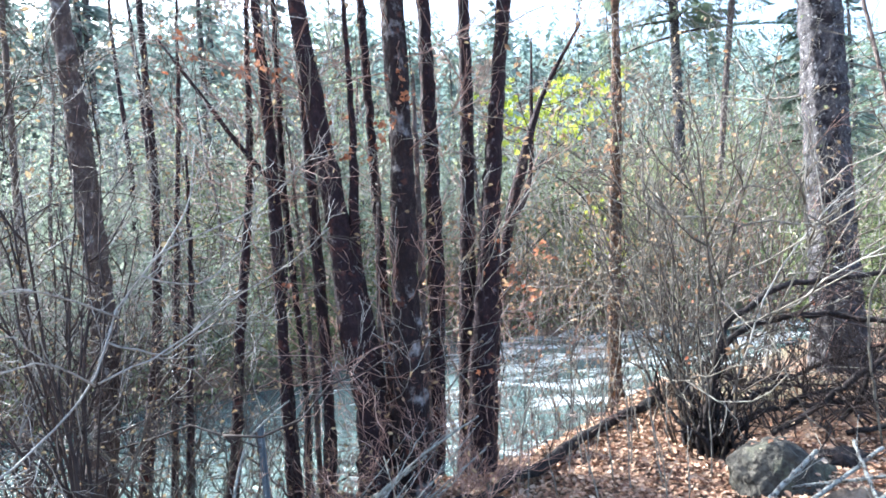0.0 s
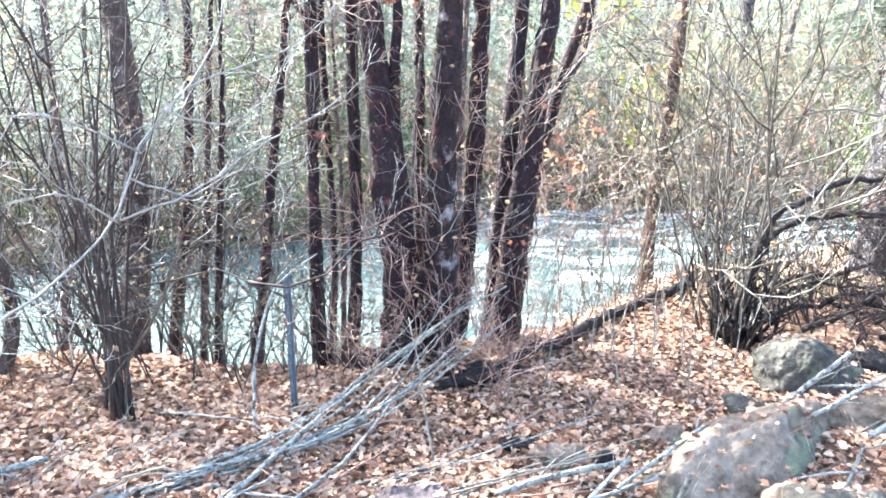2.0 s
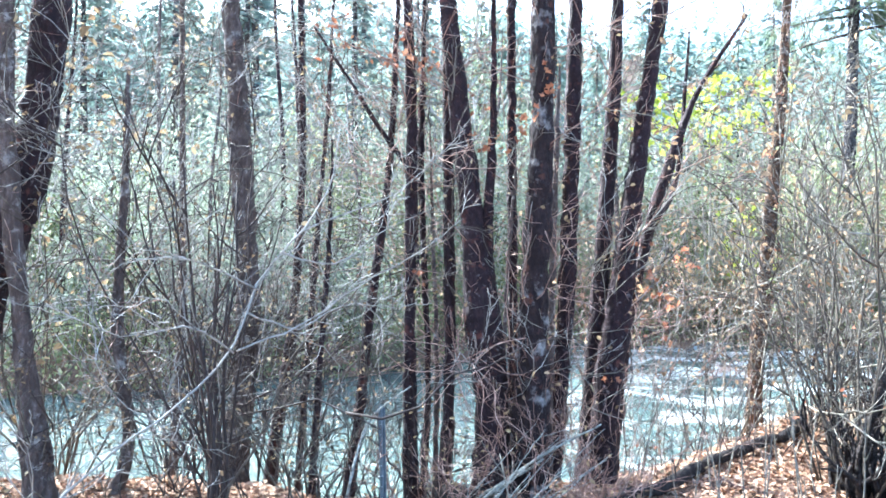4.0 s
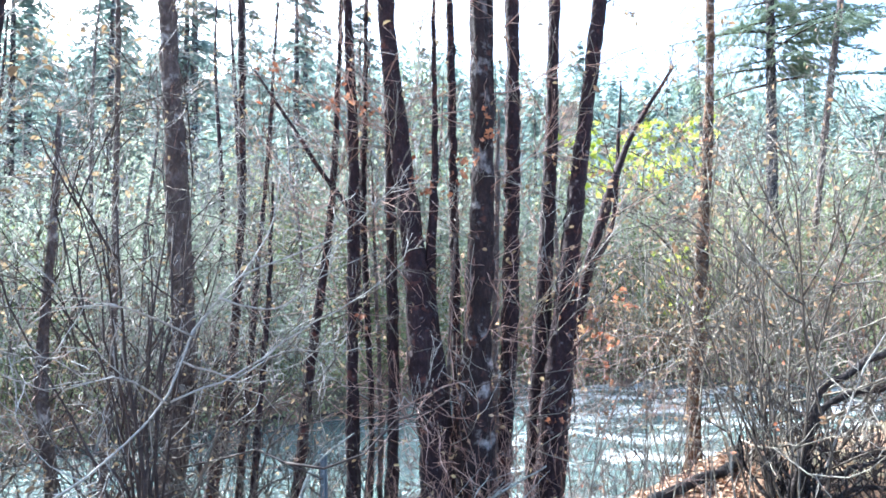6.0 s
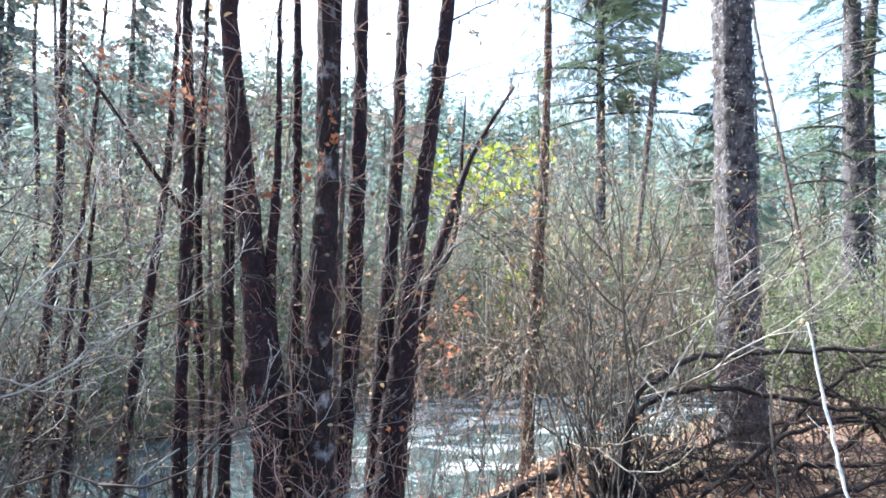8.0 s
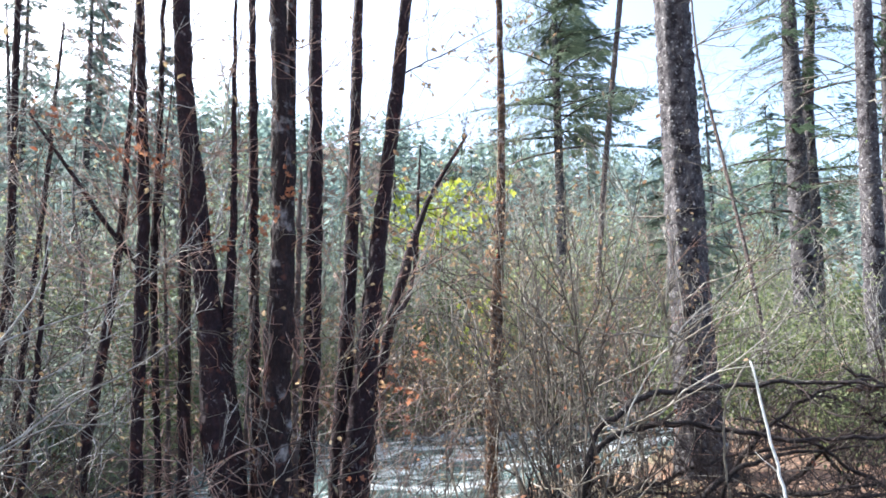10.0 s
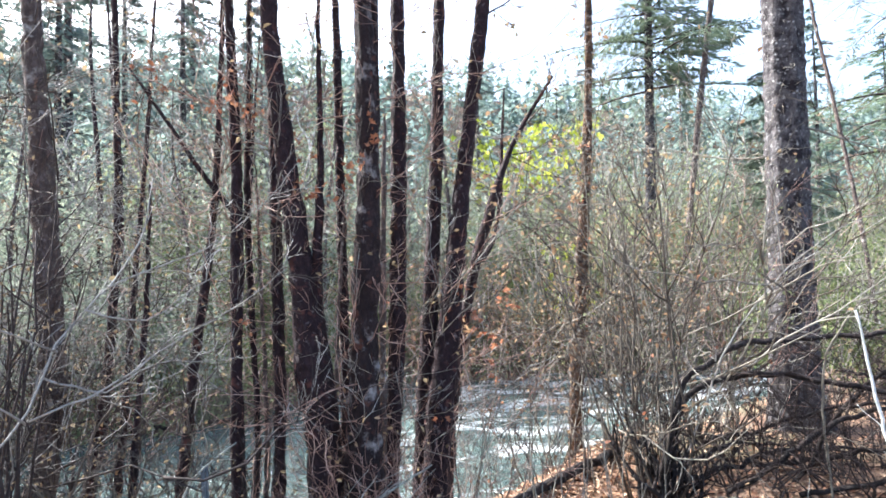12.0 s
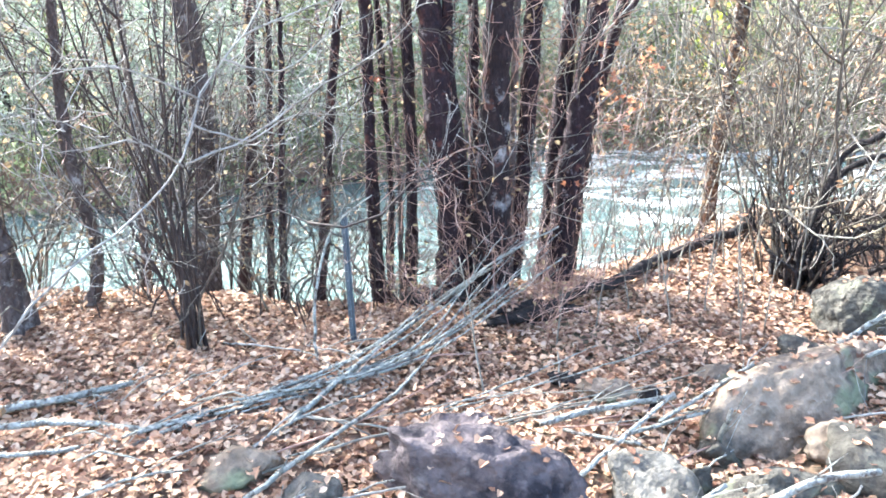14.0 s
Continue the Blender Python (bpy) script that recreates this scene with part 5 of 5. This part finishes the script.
for i in range(12):
    x, y = rng.uniform(-1.75, -0.75), 0.0
    y = 2.1 + (x + 1.75) * 0.85 + rng.uniform(-0.12, 0.15)
    ex, ey, ez = rng.uniform(-0.05, 0.45), rng.uniform(3.85, 4.1), rng.uniform(0.3, 0.62)
    f = rng.uniform(0.45, 0.6)
    mx_, my_ = x + (ex - x) * f + rng.normal(0, 0.06), y + (ey - y) * f + rng.normal(0, 0.06)
    r = rng.uniform(0.005, 0.0095)
    pole([(x, y, height(x, y) + 0.04, r), (mx_, my_, max(height(mx_, my_) + 0.07, ez * 0.22), r * 0.9), (ex, ey, ez, r * 0.4)], "thin pale grey pole in the leaning bundle", seed=400 + i)


# steel fence post
def fence_post():
    g = Geo()
    t = thing("fence_post", (-0.822, 3.557, height(-0.822, 3.557)), "weathered bluish steel fence post in the bank", "post")
    w, d, th = 0.018, 0.02, 0.0035
    prof = [(-w, -th), (-th, -th), (-th, -d), (th, -d), (th, -th), (w, -th), (w, th), (-w, th)]
    z0, z1 = height(-0.822, 3.557) - 0.1, 0.739
    vs = [(-0.822 + px, 3.557 + py, z0) for px, py in prof] + [(-0.869 + px, 3.655 + py, z1) for px, py in prof]
    n = len(prof)
    g.add(vs, [(i, (i + 1) % n, n + (i + 1) % n, n + i) for i in range(n)] + [tuple(range(n, 2 * n)), tuple(range(n - 1, -1, -1))])
    part("post", g, STEEL, t, smooth=False)
    for z in np.arange(0.08, 0.66, 0.055):
        s = Geo()
        f = (z - z0) / (z1 - z0)
        x, y = -0.822 + f * -0.046, 3.557 + f * 0.099 - d - 0.002
        s.add([(x - 0.006, y, z), (x + 0.006, y, z), (x + 0.006, y, z + 0.02), (x - 0.006, y, z + 0.02), (x - 0.005, y - 0.006, z + 0.003), (x + 0.005, y - 0.006, z + 0.003), (x + 0.005, y - 0.006, z + 0.017), (x - 0.005, y - 0.006, z + 0.017)],
              [(4, 5, 6, 7), (0, 1, 5, 4), (1, 2, 6, 5), (2, 3, 7, 6), (3, 0, 4, 7), (3, 2, 1, 0)])
        part("stud", s, STEEL, t, smooth=False)


fence_post()


# ---------------------------------------------------------------- rocks
ROCKS = []


def rock(x, y, size, mat, label, seed, turn=0.0, lift=0.0, sharp=0.35, cut=0.0):
    bm = bmesh.new()
    bmesh.ops.create_icosphere(bm, subdivisions=5 if max(size) > 0.3 else 4, radius=1)
    off = Vector((seed * 7.3, seed * 3.1, seed * 1.7))
    rng = np.random.default_rng(seed)
    planes = [(Vector(rng.normal(0, 1, 3)).normalized(), rng.uniform(0.5, 0.8) + cut) for _ in range(13)]
    for v in bm.verts:
        p = v.co.copy()
        for n, d in planes:
            e = p.dot(n) - d
            if e > 0:
                p -= n * e * 0.95
        q = p * 2.6 + off
        cell = noise.voronoi(q)[0]
        p -= p.normalized() * 0.045 * max(0.0, 1 - (cell[1] - cell[0]) * 5) * (0.4 + 0.6 * noise.noise(p * 1.7 - off))
        p += p.normalized() * (0.028 * noise.fractal(p * 6 + off, 0.7, 2.1, 5) + sharp * 0.5 * noise.fractal(p * 1.5 + off, 0.9, 2.0, 6) - 0.16 * max(0.0, noise.ridged_multi_fractal(p * 1.1 + off, 1.0, 2.0, 4, 1.0, 2.0) - 1.1))
        v.co = Vector((p.x * size[0], p.y * size[1], p.z * size[2]))
    me = bpy.data.meshes.new("rock")
    bm.to_mesh(me)
    bm.free()
    me.materials.append(mat)
    me.shade_smooth()
    ob = new("rock", me)
    ob.matrix_world = pose(x, y, height(x, y) + lift, 0, 0, turn)
    ROCKS.append((BVHTree.FromPolygons([ob.matrix_world @ v.co for v in me.vertices], [tuple(p.vertices) for p in me.polygons]), x, y, max(size) * 1.25))
    return tagged(ob, label, "rock", "rocks on the bank")


rock(-0.11, 2.3, (0.51, 0.28, 0.36), ROCK_PURPLE, "broad mauve-grey rock with black patches", 1, -4)
rock(1.40, 3.02, (0.60, 0.25, 0.33), ROCK_BROWN, "big smooth tan boulder among sticks", 42, 41, sharp=0.12, cut=0.18)
rock(2.33, 4.14, (0.44, 0.33, 0.42), ROCK_GREY, "large dull grey mossy boulder", 3, 12)
rock(1.72, 3.62, (0.22, 0.18, 0.16), ROCK_GREY, "medium grey mossy rock", 4, 40)
rock(0.58, 2.28, (0.22, 0.2, 0.2), ROCK_PALE, "pale weathered rock among leaves", 5, 10)
rock(-1.0, 2.26, (0.2, 0.13, 0.13), ROCK_BROWN, "low brown rock half buried in leaves", 6, 0)
rock(-0.70, 2.15, (0.14, 0.1, 0.1), ROCK_PALE, "small pale rock half buried in leaves", 7, 20)
rock(0.36, 3.22, (0.11, 0.07, 0.07), BARK_CHAR, "small black stone in the litter", 8, 0)
rock(0.54, 3.05, (0.15, 0.1, 0.1), ROCK_BROWN, "small brown stone in the litter", 9, 0)
rock(0.74, 3.0, (0.06, 0.05, 0.11), BARK_CHAR, "black stump of burnt wood", 10, 0)
rock(1.14, 3.33, (0.16, 0.11, 0.11), ROCK_BROWN, "small brown rock in the litter", 11, 30)
rock(2.85, 4.35, (0.2, 0.16, 0.14), BARK_CHAR, "dark rock beside the boulder", 12, 0)
rock(1.15, 2.36, (0.34, 0.2, 0.15), ROCK_GREY, "grey rock covered with leaves", 13, 20)
rock(1.6, 2.45, (0.3, 0.22, 0.2), ROCK_GREY, "grey rock among sticks", 14, -20)
rock(2.3, 3.4, (0.35, 0.25, 0.18), ROCK_BROWN, "brown rock under cut sticks", 15, 20)
rock(0.95, 2.66, (0.15, 0.12, 0.13), ROCK_GREY, "dark grey rock under the boulder", 16, 50)
rock(-0.35, 1.9, (0.25, 0.16, 0.13), ROCK_BROWN, "low brown rock at the path edge", 17, 0)
rock(2.3, 2.6, (0.3, 0.22, 0.2), ROCK_GREY, "grey rock at the path edge", 18, 0)


# two near-black lumps fill the dark hollow at the clump's foot
rock(0.18, 4.12, (0.42, 0.16, 0.12), BARK_CHAR, "black root mass under the clump", 19, 12)
rock(-0.45, 4.25, (0.3, 0.14, 0.12), BARK_CHAR, "black root mass under the clump", 20, -8)
rock(1.75, 3.25, (0.34, 0.2, 0.2), ROCK_BROWN, "brown ledge of rock with moss", 21, 28)
rock(1.5, 2.62, (0.2, 0.16, 0.13), ROCK_BROWN, "small brown rock with leaves", 22, 10)
rock(0.82, 2.45, (0.1, 0.09, 0.1), ROCK_GREY, "small grey stone between rocks", 23, 10)
rock(0.3, 2.1, (0.13, 0.1, 0.09), ROCK_PURPLE, "small mauve stone by the rock", 24, 10)


# ---------------------------------------------------------------- fallen leaves
def litter():
    rng = np.random.default_rng(140)
    x, y = rng.uniform(-7.5, 9.5, 520000), rng.uniform(-4.0, 9.5, 520000)
    yn, far = np.interp(x, NEAR_X, NEAR_Y), np.hypot(x, y)
    keep = (y < yn + 0.9) & ((y < yn + 0.1) | (rng.random(len(x)) < 0.5)) & (rng.random(len(x)) < np.clip(1 - (abs(x) - y * 0.95 - 0.6) / 1.6, 0.1, 1)) & (rng.random(len(x)) < np.clip(4.2 / far, 0, 1) ** 1.5 * np.clip((y - 0.4) / 1.0, 0.14, 1))
    keep &= (rng.random(len(x)) < 1 - 0.85 * np.clip((x - 2.3) / 0.7, 0, 1) * np.clip((y - 4.5) / 0.8, 0, 1))
    x, y, far = x[keep][:70000], y[keep][:70000], far[keep][:70000]
    z = land(x, y)
    for tree, cx, cy, r in ROCKS:
        for i in np.nonzero(np.hypot(x - cx, y - cy) < r)[0]:
            hit = tree.ray_cast(Vector((x[i], y[i], 2.0)), Vector((0, 0, -1)))[0]
            if hit and hit.z > z[i]:
                z[i] = hit.z if rng.random() < 0.07 else -9
    ok = z > -5
    p = np.stack([x, y, z + rng.uniform(0.004, 0.026, len(x))], -1)[ok]
    size = (rng.uniform(0.024, 0.054, len(x)) * np.where(far > 5, 1.15, 1))[ok]
    g = Geo()
    cut = int(len(p) * 0.8)
    g.leaves(p[:cut], size[:cut], rng, flat=True)
    g.leaves(p[cut:], size[cut:] * 1.1, rng, flat=True, lobes=True)
    solid("leaf_litter", g, LITTER, "dry tan and rust fallen leaves covering the bank", "leaves", kind="stuff", smooth=False)


litter()


# ---------------------------------------------------------------- across the river
def bush_proto(name, tall, wide, mat, leaves, size, seed, label, category="bush", stems=4, twigs=TWIG_GREY, group="", low=0.12, clumps=0):
    rng = np.random.default_rng(seed)
    t = thing(name, (0, 0, 0), label, category, group)
    lf = Geo()
    ends = []

    def leafer(p, r):
        ends.append(p)
    for _ in range(stems):
        g = Geo()
        a = rng.uniform(0, 2 * math.pi)
        d = (math.cos(a) * wide / tall * rng.uniform(0.1, 0.8), math.sin(a) * wide / tall * rng.uniform(0.1, 0.8), 1)
        twig(g, (math.cos(a) * 0.2, math.sin(a) * 0.2, -0.15), d, tall * rng.uniform(0.6, 1.05), 0.010 * tall, 2, rng, kids=3, leafer=leafer, segs=5, spread=0.9)
        part("stem", g, twigs, t)
    ends = np.array(ends)
    if clumps:
        ends = ends[rng.choice(len(ends), clumps, replace=False)]
    p = ends[rng.integers(len(ends), size=leaves)]
    p = p * np.stack([np.ones(leaves), np.ones(leaves), rng.uniform(0.35, 1.0, leaves)], -1) + rng.normal(0, (0.11 if not clumps else 0.085) * wide, (leaves, 3))
    p = p[p[:, 2] > low * tall]
    sizes = size * rng.uniform(0.6, 1.4, len(p))
    if size > 0.17:
        lf.leaves(p, sizes, rng, lobes=True)
    else:
        lf.flakes(p, sizes, rng)
    part("leaves", lf, mat, t, smooth=False)
    return t


def place(proto, x, y, turn, sc, first=False, sink=0.1):
    z = height(x, y) - sink
    m = pose(x, y, z, 0, 0, turn)
    if first:
        proto.matrix_world = m @ Matrix.Diagonal((sc, sc, sc, 1))
        return proto
    ob = copy_thing(proto, m)
    ob.matrix_basis = m @ Matrix.Diagonal((sc, sc, sc, 1))
    return ob


BK = "bushes on the far bank"
protos = [bush_proto("river_bush", 3.2, 2.2, LEAF_OLIVE, 4400, 0.085, 301, "olive-green leafy bush on the far bank", group=BK),
          bush_proto("river_bush", 3.6, 2.4, LEAF_PALE, 4800, 0.072, 302, "pale grey-green thin bush on the far bank", group=BK),
          bush_proto("river_bush", 2.6, 2.4, LEAF_DEEP, 3600, 0.085, 303, "half-bare low dark green bush on the far bank", group=BK, twigs=TWIG_HAZEL),
          bush_proto("river_bush", 4.4, 2.2, LEAF_PALE, 4200, 0.072, 304, "tall sparse pale willow on the far bank", group=BK, twigs=TWIG_GREY),
          bush_proto("fir_understory", 3.0, 2.4, LEAF_DEEP, 4200, 0.085, 305, "deep green bush under the firs", group="bushes under the firs", twigs=TWIG_BROWN)]
used = [False] * 4
rng = np.random.default_rng(310)
for row, (gap, step, scale) in enumerate(((-0.1, 1.1, 0.5), (0.5, 1.7, 0.8), (2.6, 2.1, 1.15), (5.5, 2.7, 1.4), (10, 3.6, 1.7))):
    x = -21.0
    while x < 25:
        x += step * rng.uniform(0.6, 1.4)
        y = np.interp(x, FAR_X, FAR_Y) + gap + rng.uniform(0, 1.4)
        i = int(rng.choice((0, 0, 2))) if x > 3 and rng.random() < 0.75 else 2 if row < 2 and x < 2.5 and rng.random() < 0.25 else int(rng.integers(4))
        place(protos[i], x, y, rng.uniform(0, 360), scale * rng.uniform(0.75, 1.3), not used[i])
        used[i] = True

for x, y, sc in ((6.4, 9.9, 0.7), (7.6, 9.2, 0.6), (9.0, 10.6, 0.8), (11.2, 10.4, 0.9), (9.3, 8.2, 0.55), (12.5, 12.5, 1.0), (13.5, 9.6, 0.9), (7.2, 7.6, 0.45), (8.4, 6.6, 0.5), (15, 12, 1.2), (11, 8.0, 0.7), (10.0, 13.0, 0.9)):
    place(protos[4], x, y, rng.uniform(0, 360), sc * rng.uniform(0.85, 1.2), x == 6.4)


def yellow_maple():
    """A slender maple whose big leaves hang in separate yellow sprays."""
    rng = np.random.default_rng(321)
    bx, by = 5.2, 21.9
    t = thing("yellow_maple", (bx, by, height(bx, by)), "young maple with sprays of bright yellow leaves", "tree")
    sprays = [(3.46, 6.28), (3.44, 5.34), (4.38, 4.8), (4.78, 5.74), (5.17, 6.2), (5.94, 5.4), (6.56, 6.56), (5.6, 6.5), (4.4, 5.5), (6.3, 5.7), (5.84, 1.7), (6.11, 1.0), (5.9, 2.4), (5.3, 5.0)]
    for k, (x, z) in enumerate(sprays):
        y = (21.5 if z > 3 else 20.4) + rng.normal(0, 0.3)
        g = Geo()
        a = np.array((bx + rng.normal(0, 0.1), by, height(bx, by) - 0.1))
        s = spline([(*a, 0.05), (*(a + (np.array((x, y, z)) - a) * 0.5 + np.array((0, 0, 0.3 * (k % 2)))), 0.03), (x, y, z, 0.008)], 0.4)
        g.tube(s[:, :3], s[:, 3], 5)
        br = part("stem", g, TWIG_BROWN, t)
        n = int(rng.integers(20, 38))
        p = np.array((x, y, z)) + rng.normal(0, 1, (n, 3)) * np.array((0.42, 0.42, 0.26))
        lf = Geo()
        lf.leaves(p, rng.uniform(0.14, 0.27, n), rng, lobes=True, broad=1.0)
        part("leaves", lf, LEAF_YELLOW, br, smooth=False)


yellow_maple()
rusty = bush_proto("rusty_maple", 3.0, 3.4, LEAF_ORANGE, 1500, 0.13, 322, "rust-brown leaved shrub over the rapids", "bush", 10, TWIG_BROWN, "rusty shrubs over the rapids", low=0.1, clumps=60)
place(rusty, 4.1, 21.0, 0, 1.0, True)
place(rusty, 7.2, 21.6, 130, 1.2)
tan = bush_proto("tan_maple", 3.4, 3.0, LEAF_TAN, 1200, 0.13, 323, "tan half-bare shrub over the rapids", "bush", 10, TWIG_BROWN, "tan shrubs over the rapids", low=0.05)
place(tan, 6.4, 21.3, 40, 1.0, True)
place(tan, 2.9, 20.9, 200, 0.9)
place(tan, 9.2, 21.4, 100, 1.7)
place(protos[0], 10.6, 21.8, 60, 1.25)
place(protos[0], 12.0, 22.6, 20, 1.3)
place(protos[0], 8.2, 21.9, 200, 1.15)

# woods behind
broad = [bush_proto("woodland_tree", 9, 4.5, LEAF_PALE, 5800, 0.11, 331, "pale green thin-leaved tree in the far woods", "tree", 5, TWIG_GREY, "woodland trees", 0.2),
         bush_proto("woodland_tree", 10, 4.0, LEAF_OLIVE, 5800, 0.11, 332, "olive-green leafy tree in the far woods", "tree", 5, TWIG_BROWN, "woodland trees", 0.2)]
used = [False] * 2
for i in range(28):
    x = rng.uniform(-32, 36)
    y = np.interp(x, FAR_X, FAR_Y) + rng.uniform(9, 34)
    k = i % 2
    place(broad[k], x, y, rng.uniform(0, 360), rng.uniform(0.7, 1.15), not used[k])
    used[k] = True
for x, y, sc in ((14, 24, 0.6), (17.5, 22.5, 0.55), (11.2, 27, 0.6), (8.2, 26, 0.5), (21, 24, 0.6), (12.5, 22.5, 0.45)):
    place(broad[1], x, y, rng.uniform(0, 360), sc * rng.uniform(0.9, 1.1))
conifers = [fir("forest_fir", [(0, 0, 0, 0.24), (0.05, 0, 5, 0.18), (0, 0.05, 17, 0.03)], "pointed fir in the far woods, needles paled for haze", "firs in the far woods", low=2.0, reach=3.2, boughs=90, spray=0.42, seed=341, mat=NEEDLE_HAZED, sprays=26, sides=8, single=False, slim=0.16),
            fir("forest_fir", [(0, 0, 0, 0.26), (0.0, 0.1, 6, 0.2), (0, 0, 20, 0.03)], "tall thin fir in the far woods, needles paled for haze", "firs in the far woods", low=5.0, reach=2.8, boughs=80, spray=0.42, seed=342, mat=NEEDLE_HAZED, sprays=26, sides=8, single=False, slim=0.16)]
for c in conifers:
    c.location.z = 0
spots = [(-17, 30, 1.1), (-14.5, 33, 1.2), (-20, 36, 1.3), (-10.5, 38, 1.15), (-7.5, 42, 1.1), (-12, 46, 1.3), (-3, 52, 1.0), (1.5, 56, 0.95), (5, 58, 1.0), (9.5, 60, 1.05), (14, 50, 0.9), (17, 52, 1.0), (22, 46, 0.95), (27, 42, 1.0), (33, 40, 1.0), (24, 34, 0.8), (-24, 33, 1.2), (-28, 40, 1.3), (-5, 60, 1.1), (12, 38, 0.6), (38, 34, 1.0), (30, 24, 0.8), (20, 30, 0.6), (-18, 50, 1.4), (-9, 55, 1.1), (44, 40, 1.2), (-13.5, 30, 1.1)]
for i, (x, y, sc) in enumerate(spots):
    k = i % 2
    place(conifers[k], x, y, rng.uniform(0, 360), sc, i < 2)


def undergrowth():
    """Low leaves and stalks that cover the far bank down to the water."""
    rng = np.random.default_rng(345)
    g = Geo()
    n = 52000
    x = rng.uniform(-20, 24, n)
    y = np.interp(x, FAR_X, FAR_Y) - 0.75 + 7 * rng.random(n) ** 1.6
    g.flakes(np.stack([x, y, land(x, y) + 0.75 * rng.random(n) ** 1.5], -1), rng.uniform(0.06, 0.15, n), rng)
    solid("undergrowth", g, LEAF_OLIVE, "low olive green undergrowth along the far bank", "undergrowth", kind="stuff", smooth=False)


undergrowth()


def hill_forest():
    """Far woods on the hill: layered cones of drooping sprays and round crowns, too far to count."""
    rng = np.random.default_rng(350)
    g = Geo()
    for _ in range(1500):
        x = rng.uniform(-190, 210)
        y = np.interp(x, FAR_X, FAR_Y) + rng.uniform(40, 150)
        z, h = height(x, y), rng.uniform(9, 17)
        r = h * rng.uniform(0.14, 0.22)
        f, a = rng.random(46), rng.uniform(0, 6.283, 46)
        rr = (r * (1.05 - f))[:, None]
        p = np.stack([np.full(46, x), np.full(46, y), z + h * (0.12 + 0.88 * f)], -1)
        o = np.stack([np.cos(a), np.sin(a), np.full(46, -0.45)], -1)
        s = np.stack([-np.sin(a), np.cos(a), 0 * a], -1) * rr * 0.32
        g.bulk(np.stack([p, p + o * rr * 0.6 + s, p + o * rr, p + o * rr * 0.6 - s], 1), [(0, 1, 2, 3)])
    solid("hill_forest", g, NEEDLE_HAZED, "green conifer woods on the hillside, paled by painted haze", "forest", kind="stuff", smooth=False)


hill_forest()
